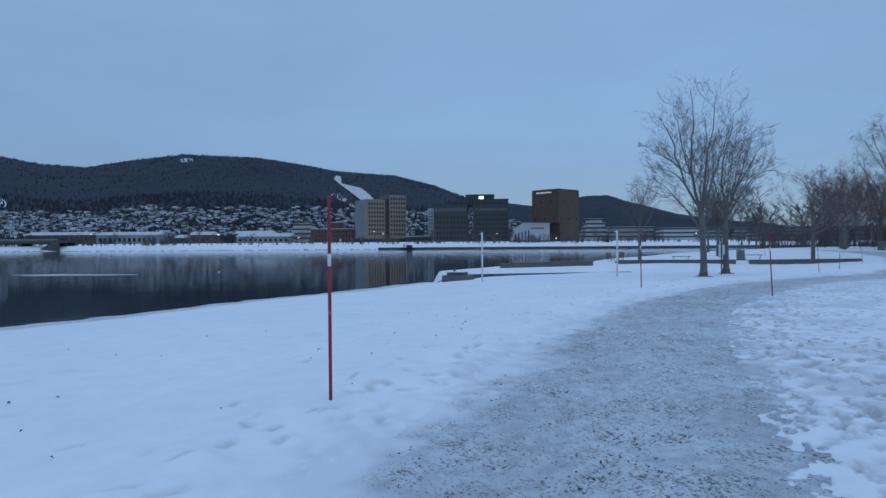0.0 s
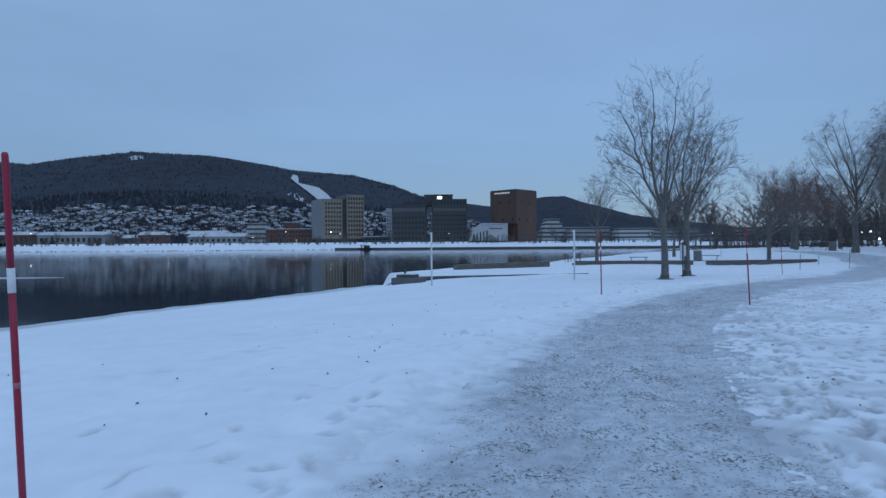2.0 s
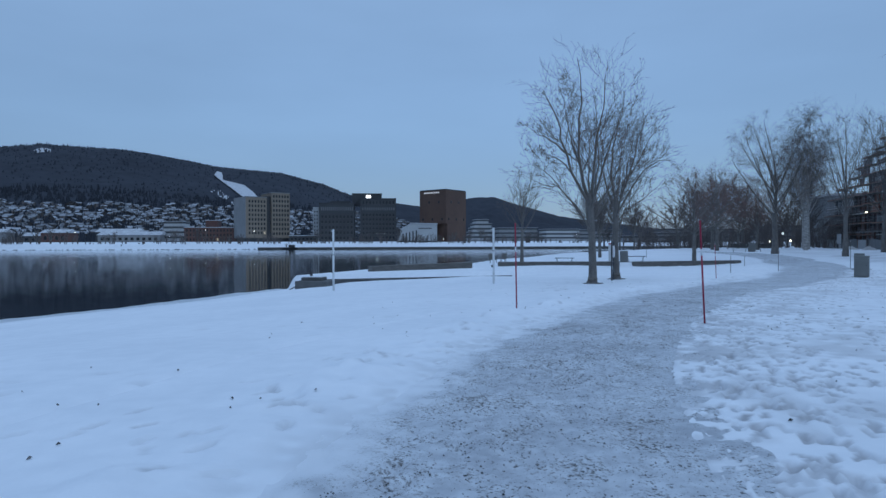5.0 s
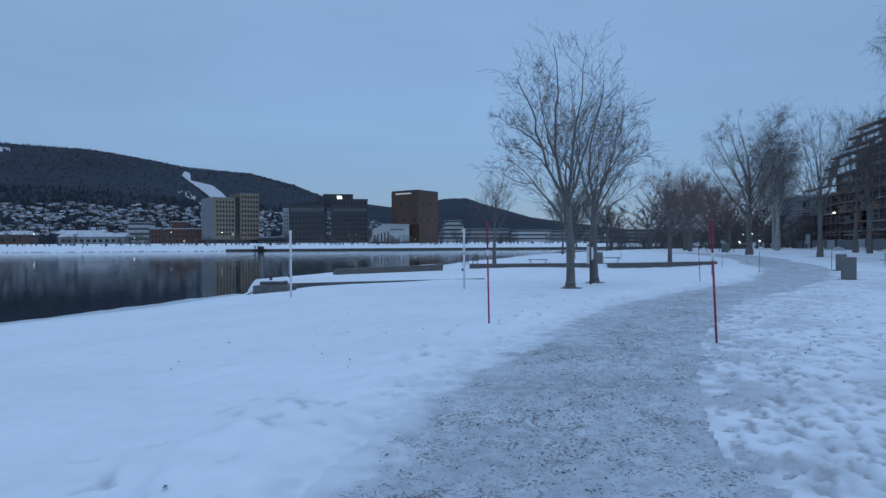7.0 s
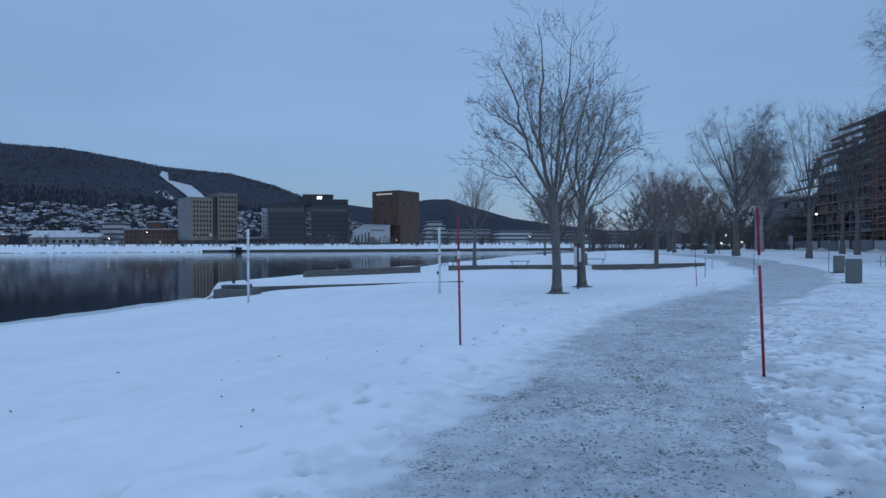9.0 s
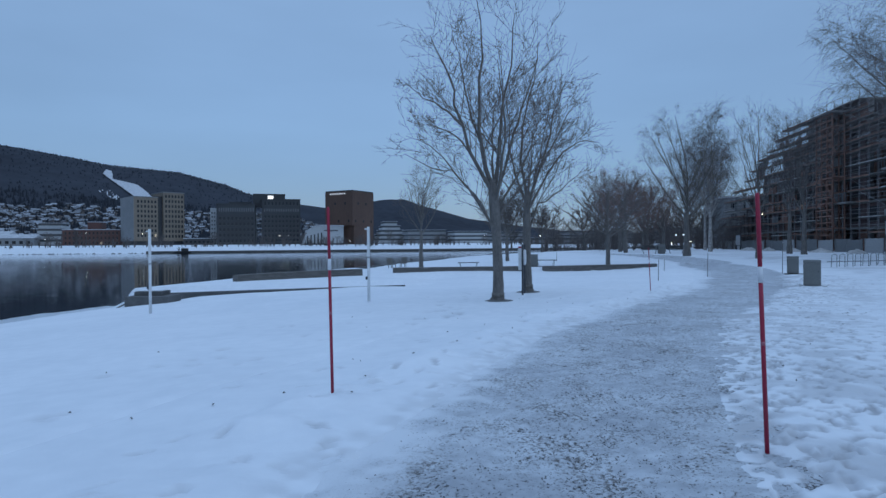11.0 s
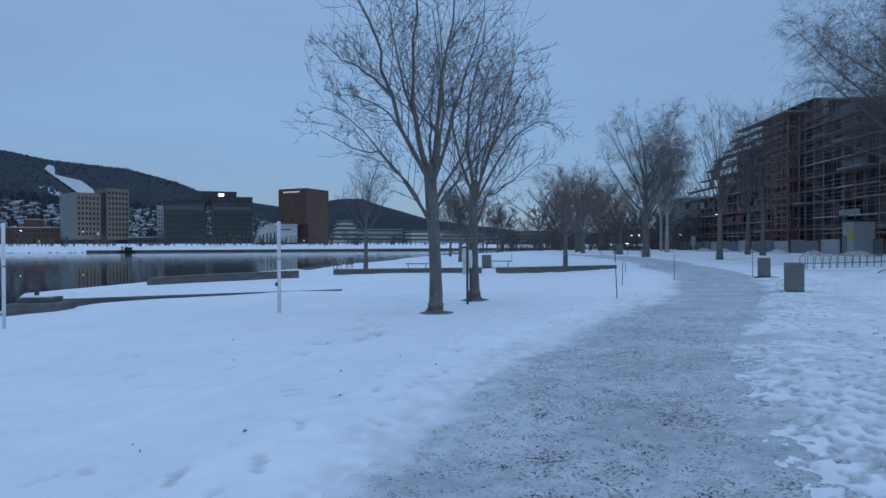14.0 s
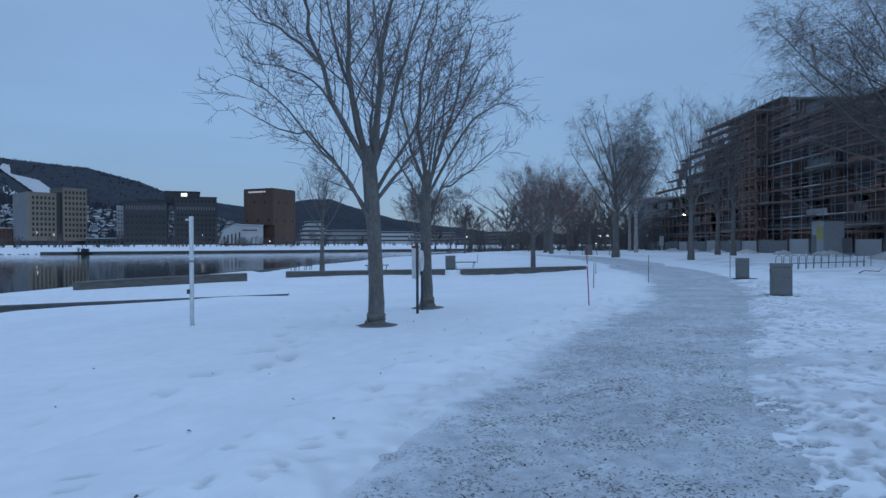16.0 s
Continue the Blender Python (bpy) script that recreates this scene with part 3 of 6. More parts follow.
for i, (x, y) in enumerate(rim):
    b, a = rim[min(i + 1, len(rim) - 1)], rim[max(i - 1, 0)]
    h = math.atan2(b[1] - a[1], b[0] - a[0])
    outer = -0.5 + 0.9 * float(vnoise(x / 2.3, y / 2.3, 41)) + 0.5 * float(vnoise(x / 0.8, y / 0.8, 42))
    inner = 1.9 + 1.6 * float(vnoise(x / 3.1, y / 3.1, 43)) + 0.7 * float(vnoise(x / 0.9, y / 0.9, 44))
    v = np.linspace(outer, inner, 14)
    X[i], Y[i] = x + v * math.sin(h), y - v * math.cos(h)
Z = np.maximum(land(X, Y) + snow_relief(X, Y) + 0.012, WATER_Z + 0.10 + 0.05 * vnoise(X / 0.7, Y / 0.7, 45))
Z[:, 0] = WATER_Z - 0.05
Z[:, -1] -= 0.06
tagged(grid_object("shore_ice", X, Y, Z, ICE), "ragged rim of grey wet ice along the river", "ice", kind="structure")
# thin sheet of ice drifting on the river
V = [(-48 + 6.5 * math.cos(a) * (1 + 0.25 * math.sin(5 * a)), 68 + 1.3 * math.sin(a) * (1 + 0.3 * math.cos(3 * a)), WATER_Z + q) for q in (0.0, 0.04)
     for a in [k * math.pi / 20 for k in range(40)]]
F = [tuple(range(40, 80))] + [(k, (k + 1) % 40, 40 + (k + 1) % 40, 40 + k) for k in range(40)]
tagged(mesh_object("ice_floe", V, F, ICE), "thin pale ice floe drifting on the river", "ice floe")

# grit and leaf crumbs strewn over the trail
g = np.random.default_rng(17)
N = 46000
run = np.where(np.arange(N) < 38000, g.uniform(1.0, 34, N), g.uniform(34, 62, N))
off = g.normal(0, 0.62, N)
x, y, a = trail_frame(run)
x, y = x + off * np.sin(a), y - off * np.cos(a)
patch = vnoise(x / 0.8, y / 0.8, 51) + 0.8 * vnoise(x / 0.25, y / 0.25, 52)
keep = (np.abs(off) < half_width(run) - 0.05) & (patch > g.uniform(-0.35, 0.55, N))
x, y = x[keep], y[keep]
z = land(x, y) + trail_relief(x, y)
r, q = 0.0030 + 0.0075 * g.random(len(x)) ** 2.4, g.uniform(0, 6.28, len(x))
V = np.zeros((len(x), 5, 3))
for j in range(4):
    w = r * g.uniform(0.6, 1.5, len(x))
    V[:, j] = np.stack([x + w * np.cos(q + j * 1.5708), y + w * np.sin(q + j * 1.5708), z - 0.004], -1)
V[:, 4] = np.stack([x, y, z + r * g.uniform(0.3, 0.9, len(x))], -1)
F = (np.arange(len(x))[:, None, None] * 5 + np.array([(j, (j + 1) % 4, 4) for j in range(4)])).reshape(-1, 3)
tagged(mesh_object("grit_stones", V.reshape(-1, 3).tolist(), F.tolist(), GRIT), "dark grit stones strewn on the icy path", "grit", kind="stuff")

# dead leaves and bits of bark on the snow
g = np.random.default_rng(29)
heap = Heap()
for k in range(170):
    run, off = g.uniform(3, 40), g.choice((-1, 1)) * (2.0 + abs(g.normal(0, 2.6)))
    x, y, a = trail_frame(run)
    x, y = x + off * math.sin(a), y - off * math.cos(a)
    z, q, r = ground_z(x, y) + 0.012, g.uniform(0, 6.28), g.uniform(0.006, 0.017)
    V = [(x + r * math.cos(q) * 1.6, y + r * math.sin(q) * 1.6, z + 0.01), (x + r * math.cos(q + 1.4), y + r * math.sin(q + 1.4), z + 0.016),
         (x - r * math.cos(q) * 1.6, y - r * math.sin(q) * 1.6, z), (x + r * math.cos(q - 1.4), y + r * math.sin(q - 1.4), z + 0.004), (x, y, z + 0.022)]
    heap.add(V, [(0, 1, 4), (1, 2, 4), (2, 3, 4), (3, 0, 4)])
tagged(heap.done("leaf_litter", [GRIT]), "dead leaves and bark bits on snow", "leaves", kind="stuff")


# ---------------------------------------------------------------- hills beyond the river
def bearing(px):
    """Bearing (radians, clockwise from +y) of a column of the opening view."""
    return math.atan((px - 784) / 1079) - radians(3.75)


RIDGE_FRONT = [(-700, 250), (-300, 262), (0, 272), (75, 287), (155, 294), (230, 284), (330, 271), (450, 279), (530, 292), (600, 305), (700, 313),
               (770, 330), (820, 348), (880, 378), (950, 405), (1050, 425), (1600, 429)]
RIDGE_BACK = [(600, 350), (830, 349), (900, 357), (940, 362), (1000, 354), (1030, 346), (1075, 344), (1110, 355), (1150, 365), (1200, 378), (1260, 386),
              (1400, 400), (1700, 412)]


def ridge_height(az, rows, r):
    b = np.array([bearing(p) for p, _ in rows])
    t = np.array([(430 - y) / 1079 for _, y in rows])
    return (np.interp(az, b, t) - 0.004) * r * np.cos(az + radians(3.75)) + 1.5


def front_hill(az, r):
    top = ridge_height(az, RIDGE_FRONT, 2200.0)
    k = smooth01((r - 520) / 1680.0)
    fold = 1 + 0.10 * vnoise(az * 9, r / 300, 21) * np.clip((2200 - r) / 500, 0, 1) * smooth01((r - 700) / 400)
    return np.where(r <= 2200, 1.5 + (top - 1.5) * (0.35 * k + 0.65 * k ** 1.7) * fold, top - (r - 2200) * 0.25)


def back_hill(az, r):
    top = ridge_height(az, RIDGE_BACK, 3600.0)
    return np.where(r <= 3600, top * smooth01((r - 2300) / 1300.0), top - (r - 3600) * 0.2)


def hill_object(name, height, az0, az1, r0, r1, na, nr, label):
    AZ, R = np.meshgrid(np.linspace(az0, az1, na), np.linspace(r0, r1, nr))
    Z = height(AZ, R) + 5 * vnoise(AZ * 160, R / 30, 31)* smooth01((R - r0 - 100) / 300)
    ob = grid_object(name, R * np.sin(AZ), R * np.cos(AZ), Z, FOREST)
    return tagged(ob, label, "hill", kind="structure")


backdrop = hill_object("hill_front", front_hill, radians(-75), radians(50), 470, 2600, 300, 80, "dark forested hill with a town at its foot")
hill_object("hill_back", back_hill, radians(-25), radians(62), 2300, 4200, 240, 50, "distant dark wooded hill")


def on_hill(px, py):
    """The point of the front hill that shows in that column and row of the opening view."""
    az = bearing(px)
    t = (430 - py) / 1079 * math.cos(az + radians(3.75))
    r = np.linspace(480, 2200, 700)
    h = (front_hill(np.full(r.shape, az), r) - 1.5) / r
    k = int(np.argmax(h >= t)) if (h >= t).any() else 699
    return az, float(r[k])


def conifers(name, height, count, az0, az1, r0, r1, seed, label, skip=None, size=(8, 16)):
    """Many spruces on a hill, one mesh."""
    g = np.random.default_rng(seed)
    heap = Heap()
    for _ in range(count):
        az, r = g.uniform(az0, az1), math.sqrt(g.uniform(r0 * r0, r1 * r1))
        if skip is not None and skip(az, r):
            continue
        z = float(height(np.array([az]), np.array([r]))[0])
        h, w = g.uniform(*size), g.uniform(2.2, 4.5)
        x, y = r * math.sin(az), r * math.cos(az)
        a = g.uniform(0, 6.28)
        V = [(x + w * math.cos(a + k * 1.2566), y + w * math.sin(a + k * 1.2566), z - 4) for k in range(5)] + [(x, y, z + h)]
        heap.add(V, [(k, (k + 1) % 5, 5) for k in range(5)])
    return tagged(heap.done(name, [SPRUCE]), label, "forest", kind="stuff")


SKI = [(592, 318), (596, 311), (604, 313), (606, 326), (640, 334), (654, 345), (664, 356), (640, 356), (620, 340), (604, 328)]
ski_corners = [on_hill(*p) for p in SKI]


def on_ski(az, r):
    inside = False
    for i, (a1, r1) in enumerate(ski_corners):
        a0, r0 = ski_corners[i - 1]
        if (r1 > r) != (r0 > r) and az < (a0 - a1) * (r - r1) / (r0 - r1) + a1:
            inside = not inside
    return inside


def town_only(az, r):
    return on_ski(az, r)


conifers("forest", front_hill, 4500, radians(-50), radians(8), 1150, 2230, 3, "dark woodland covering the hillside", town_only, (2, 5))
conifers("ridge_forest", front_hill, 2600, radians(-50), radians(4), 2120, 2260, 4, "row of spruces along the ridge", None, (4, 11))


def hill_sheet(name, corners, label, lift=3.0, gaps=0.0):
    """A patch of snow lying on the front hill, bounded by corners of the opening view."""
    c = [on_hill(*p) for p in corners]
    a0, a1 = min(a for a, _ in c), max(a for a, _ in c)
    r0, r1 = min(r for _, r in c), max(r for _, r in c)
    n = 60
    V, F = [], []
    for j in range(n):
        for i in range(n):
            az, r = a0 + (a1 - a0) * (i + 0.5) / n, r0 + (r1 - r0) * (j + 0.5) / n
            inside = False
            for k, (b1, s1) in enumerate(c):
                b0, s0 = c[k - 1]
                if (s1 > r) != (s0 > r) and az < (b0 - b1) * (r - s1) / (s0 - s1) + b1:
                    inside = not inside
            if inside and vnoise(az * 700, r / 26, 91) + 0.5 > gaps:
                da, dr = (a1 - a0) / n / 2, (r1 - r0) / n / 2
                q = len(V)
                for sa, sr in ((-1, -1), (1, -1), (1, 1), (-1, 1)):
                    aa, rr = az + sa * da, r + sr * dr
                    h = float(front_hill(np.array([aa]), np.array([rr]))[0])
                    V.append((rr * math.sin(aa), rr * math.cos(aa), h + lift))
                F.append((q, q + 1, q + 2, q + 3))
    return tagged(mesh_object(name, V, F, SNOW_HAZED), label, "snow", kind="structure")


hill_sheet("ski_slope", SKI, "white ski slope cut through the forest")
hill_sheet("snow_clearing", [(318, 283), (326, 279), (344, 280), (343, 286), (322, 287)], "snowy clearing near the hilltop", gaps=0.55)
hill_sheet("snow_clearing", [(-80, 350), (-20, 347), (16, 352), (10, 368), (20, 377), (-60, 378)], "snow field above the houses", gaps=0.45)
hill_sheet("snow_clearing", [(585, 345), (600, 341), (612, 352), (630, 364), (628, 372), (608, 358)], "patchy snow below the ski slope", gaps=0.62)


# ---------------------------------------------------------------- houses of the town on the slope
HOUSE_WALL = mat("painted_house_walls", (0.19, 0.17, 0.165), (0.07, 0.062, 0.06), rough=0.8, scale=0.02, fine=0.3, bump=0, vary=0.7)


def house_shell(g, x, y, z, turn):
    w, d, h, rise = g.uniform(5, 9.5), g.uniform(5, 7.5), g.uniform(3.0, 5.5), g.uniform(1.3, 2.4)
    c, s = math.cos(turn), math.sin(turn)

    def at(u, v, q):
        return (x + u * c - v * s, y + u * s + v * c, z + q)
    a, b = w / 2, d / 2
    walls = [at(-a, -b, -4), at(a, -b, -4), at(a, b, -4), at(-a, b, -4), at(-a, -b, h), at(a, -b, h), at(a, b, h), at(-a, b, h), at(-a, 0, h + rise), at(a, 0, h + rise)]
    wf = [(0, 1, 5, 4), (1, 2, 6, 9, 5), (2, 3, 7, 6), (3, 0, 4, 8, 7)]
    e = 0.7
    roof = [at(-a - e, -b - e, h - .3), at(a + e, -b - e, h - .3), at(a + e, 0, h + rise + .3), at(-a - e, 0, h + rise + .3), at(a + e, b + e, h - .3), at(-a - e, b + e, h - .3)]
    return walls, wf, roof, [(0, 1, 2, 3), (3, 2, 4, 5)]


g = np.random.default_rng(8)
heap = Heap()
for k in range(2300):
    px = g.uniform(-350, 960)
    top = 368 + 14 * abs(vnoise(px / 60, 0.0, 5)) * 2 if px < 560 else 372 + (px - 560) * 0.03
    py = top + (425 - top) * g.uniform(0, 1) ** 1.35
    az, r = on_hill(px, py)
    r = max(560.0, r + g.uniform(-40, 40))
    z = float(front_hill(np.array([az]), np.array([r]))[0])
    W, WF, R, RF = house_shell(g, r * math.sin(az), r * math.cos(az), z, g.normal(0, 0.5) + (1.57 if g.random() < 0.3 else 0))
    heap.add(W, WF, 0)
    heap.add(R, RF, 1)
tagged(heap.done("hillside_houses", [HOUSE_WALL, ROOF_SNOW]), "small houses with snowy roofs on the slope", "houses", kind="stuff")
conifers("town_trees", front_hill, 6500, radians(-48), radians(8), 540, 1350, 6, "dark trees between the houses", town_only, (5, 10))


# ---------------------------------------------------------------- snow poles beside the path
STICKER = mat("faded_sticker", (0.42, 0.16, 0.19), (0.36, 0.08, 0.11), rough=0.5, fine=200)
def snow_pole(x, y, lean_x, lean_y, height=1.95, slim=1.0, label="red plastic snow pole with white band beside path"):
    """A red plastic pole with a white reflector band, stuck in the snow."""
    t = thing("snow_pole", pose(x, y, ground_z(x, y)), label, "snow pole", "snow poles along the path")

    def at(f):
        h = f * height
        return (lean_x * f, lean_y * f, h)
    tube_part("lower_section", [(-lean_x * 0.08, -lean_y * 0.08, -0.15), at(0.5), at(0.665)], [0.0165 * slim, 0.0165 * slim, 0.0158 * slim], RED, t)
    tube_part("reflector_band", [at(0.665), at(0.725)], [0.0178 * slim, 0.0178 * slim], WHITE_TAPE, t, label="white reflective band")
    tube_part("upper_section", [at(0.725), at(0.994), at(1.0)], [0.0160 * slim, 0.0152 * slim, 0.010], RED, t)
    tube_part("sticker", [at(0.43), at(0.444)], [0.0170 * slim, 0.0170 * slim], STICKER, t, label="small faded worn sticker")
    return t


snow_pole(-0.88, 4.73, 0.04, -0.16)
snow_pole(5.75, 19.30, -0.03, 0.0, 1.93)
snow_pole(8.70, 16.67, -0.12, -0.04)
snow_pole(18.5, 32.8, -0.08, 0.0, 1.62, 0.9, "thin red snow pole leaning at the path edge")
for x, y, h in ((27.0, 40.4, 1.3), (31.6, 40.2, 1.65), (30.1, 48.6, 0.75), (30.4, 65.7, 0.8), (22.8, 38.6, 1.0)):
    t = thing("marker_stake", pose(x, y, ground_z(x, y)), "thin grey wooden marker stake in the snow", "stake", "marker stakes")
    tube_part("stake", [(0, 0, -0.15), (0.01, 0, h * 0.5), (0.02, 0, h)], [0.017, 0.016, 0.013], TIMBER, t, 6)
    tube_part("tip", [(0.02, 0, h), (0.021, 0, h + 0.05)], [0.016, 0.014], WHITE_TAPE, t, 6, "pale painted tip")


# ---------------------------------------------------------------- volleyball posts
def net_post(x, y, top):
    z = ground_z(x, y)
    h = top - z
    t = thing("volleyball_post", pose(x, y, z), "white painted steel volleyball post standing in the snow", "post", "volleyball posts")
    tube_part("shaft", [(0, 0, -0.2), (0, 0, h - 0.01), (0, 0, h)], [0.052, 0.052, 0.046], WHITE_PAINT, t, 16)
    tube_part("pulley_arm", [(-0.04, -0.01, h - 0.085), (-0.13, -0.03, h - 0.08)], [0.022, 0.022], WHITE_PAINT, t, 10)
    tube_part("collar", [(0, 0, h * 0.585), (0, 0, h * 0.585 + 0.05)], [0.062, 0.062], GALV, t, 16, "grey steel collar with hook")
    tube_part("hook", [(-0.05, -0.02, h * 0.585 + 0.03), (-0.13, -0.04, h * 0.585 + 0.02), (-0.15, -0.05, h * 0.585 - 0.03)], [0.012, 0.012, 0.01], GALV, t, 6)
    part("winch", box(0.07, 0.06, 0.11, (-0.08, -0.02, h * 0.30), 0.012), STEEL, t, "small dark steel winch")
    tube_part("snow_cone", [(0, 0, -0.02), (0, 0, 0.03)], [0.16, 0.06], SNOW, t, 12)


net_post(0.53, 37.82, 2.15)
net_post(8.28, 34.61, 2.15)


# ---------------------------------------------------------------- low walls
def sweep_wall(name, line, width, top, base, material, label, cap=0.0, joints=0, cap_mat=None, snow=False):
    """A low wall along a line: body with bevelled top edges, and coping slabs with open joints."""
    t = thing(name, pose(0, 0, 0), label, "wall", "low park walls")
    n = len(line)

    def section(profile, nm, material, cuts):
        heap = Heap()
        pieces = np.array_split(np.arange(n - 1), cuts)
        for piece in pieces:
            ids = list(piece) + [piece[-1] + 1]
            V, F = [], []
            for i in ids:
                x, y = line[i]
                a, b = line[max(i - 1, 0)], line[min(i + 1, n - 1)]
                h = math.atan2(b[1] - a[1], b[0] - a[0])
                zt = top(i / (n - 1))
                zb = base(i / (n - 1))
                gap = 0.008 if cuts > 1 else 0
                sh = gap if i == ids[0] else (-gap if i == ids[-1] else 0)
                for u, q in profile:
                    V.append((x + u * math.sin(h) + sh * math.cos(h), y - u * math.cos(h) + sh * math.sin(h), zt + q if q > -5 else zb))
            k = len(profile)
            for i in range(len(ids) - 1):
                for j in range(k):
                    F.append((i * k + j, i * k + (j + 1) % k, (i + 1) * k + (j + 1) % k, (i + 1) * k + j))
            F.append(tuple(range(k - 1, -1, -1)))
            F.append(tuple(range((len(ids) - 1) * k, len(ids) * k)))
            if cuts > 1:
                mesh_object(nm, V, F, material, t)
            else:
                heap.add(V, F)
        if cuts <= 1:
            heap.done(nm, [material], t)
    w = width / 2
    section([(-w, -9), (w, -9), (w, -cap), (-w, -cap)], "wall_body", material, 1)
    if cap:
        e = w + 0.04
        section([(-e, -cap + 0.004), (e, -cap + 0.004), (e, -0.02), (e - 0.02, 0), (-e + 0.02, 0), (-e, -0.02)], "coping_slab", cap_mat or material, joints)
        if snow:
            section([(-e + 0.03, 0.003), (e - 0.05, 0.003), (e - 0.16, 0.05), (-e + 0.10, 0.055)], "snow_cap", SNOW, 1)
    return t


def straight(a, b, n):
    return [(a[0] + (b[0] - a[0]) * k / n, a[1] + (b[1] - a[1]) * k / n) for k in range(n + 1)]


WALL_LABEL = "long low weathered timber-faced seat wall in snow"
bow = [(2.3, 56.0), (3.2, 56.7), (4.6, 57.6), (6.3, 58.3), (8.4, 58.8), (11.2, 59.1)]
sweep_wall("seat_wall", curve_points([(1.5, 55.2)] + bow + [(14, 59.3)], 0.5) + [bow[-1]], 0.5, lambda f: -0.46 + 0.16 * f, lambda f: -1.7, TIMBER, WALL_LABEL, 0.10, 6, TIMBER)
sweep_wall("seat_wall", straight((13.8, 60.3), (24.2, seat_wall_y(24.2)), 16), 0.5, lambda f: -0.30 + 0.05 * f, lambda f: -1.5, TIMBER, WALL_LABEL, 0.10, 8, TIMBER)
sweep_wall("seat_wall", straight((25.3, seat_wall_y(25.3)), (34.1, 55.4), 16), 0.5, lambda f: -0.27 + 0.13 * f, lambda f: -1.5, TIMBER, WALL_LABEL, 0.10, 8, TIMBER)
# the wall's shaded river face is darkened through its concrete colour
sweep_wall("retaining_wall", straight((-2.5, 52.37), (12.4, 48.5), 22), 0.45, lambda f: -1.27 + 0.40 * f, lambda f: -2.8, CONCRETE_DARK,
           "low dark concrete retaining wall stepping down to the river", 0.12, 9, CONCRETE_DARK, True)
# concrete landing at the water's end of the retaining wall
dock = thing("river_landing", pose(-1.45, 49.1, -2.0, 0, 0, -14.6), "dark concrete landing block at the water edge", "landing")
# dark concrete here carries the shade of the recess in its colour
part("block", box(2.3, 1.7, 0.84, (0, 0, 0), 0.04), CONCRETE_DARK, dock)
part("upper_step", box(1.5, 1.1, 0.22, (-0.2, 0.35, 0.84), 0.03), CONCRETE_DARK, dock)
part("snow_cover", box(1.3, 0.8, 0.06, (-0.2, 0.4, 1.06), 0.03), SNOW, dock)
part("bollard", box(0.16, 0.16, 0.42, (-0.5, 0.6, 1.04), 0.03), STEEL, dock, "short dark steel bollard")
plank = thing("gangplank", pose(-2.9, 49.0, -1.72, 0, -22, 40), "snowy plank leaning on the concrete landing", "plank")
part("board", box(1.7, 0.32, 0.06, (0, 0, 0.1), 0.01), TIMBER, plank)
part("snow_cap", box(1.64, 0.28, 0.04, (0, 0, 0.162), 0.015), SNOW, plank)
# face of the quay beyond the landing
quay_line = [p for p in curve_points(SHORE, 2.0) if 54 < p[1] < 280]
sweep = sweep_wall("quay_wall", quay_line, 0.5, lambda f: -1.25 + 0.80 * min(1, f * 3), lambda f: -3.5, CONCRETE_DARK, "dark concrete quay wall along the river")
sweep["kind"] = "structure"


# ---------------------------------------------------------------- litter bins, benches, lifebuoy stand
def litter_bin(x, y, turn, w, d, h, label):
    t = thing("litter_bin", pose(x, y, ground_z(x, y) - 0.02, 0, 0, turn), label, "litter bin", "litter bins by the path")
    part("base", box(w * 0.9, d * 0.9, 0.05, (0, 0, 0), 0.008), STEEL, t)
    part("body", box(w, d, h - 0.18, (0, 0, 0.05), 0.015), BIN_GREY, t)
    part("door_panel", box(w * 0.86, 0.012, h - 0.34, (0, -d / 2 - 0.005, 0.10), 0.004), BIN_GREY, t)
    part("hood", box(w * 1.02, d * 1.02, 0.12, (0, 0, h - 0.125), 0.02), BIN_GREY, t)
    part("opening", box(0.012, d * 0.4, 0.14, (-w / 2 - 0.004, 0, h - 0.33), 0.005), BLACK, t, "dark disposal opening")
    part("lock", box(0.03, 0.016, 0.05, (w * 0.34, -d / 2 - 0.012, h * 0.55), 0.004), STEEL, t, "small dark lock")
    # thin dark plate, wider than the bin, round its foot
    part("dark_foot_plate", box(w + 0.5, d + 0.4, 0.03, (0.1, -0.05, -0.005), 0.01), CONCRETE_DARK, t, "dark flat patch round the foot")
    return t


litter_bin(26.1, 33.0, -44, 0.60, 0.55, 1.08, "large grey metal litter bin standing beside the path")
litter_bin(31.6, 39.5, -40, 0.52, 0.48, 0.96, "smaller grey metal litter bin with dark opening")
litter_bin(25.1, 58.9, -10, 0.62, 0.55, 1.0, "grey litter bin behind the low seat wall")
litter_bin(46.9, 73.2, -20, 0.7, 0.6, 1.1, "grey litter bin between two park benches")


BENCH_WOOD = mat("dark_bench_wood", (0.075, 0.07, 0.066), (0.045, 0.042, 0.04), rough=0.7, scale=3, fine=30, bump=0.2)


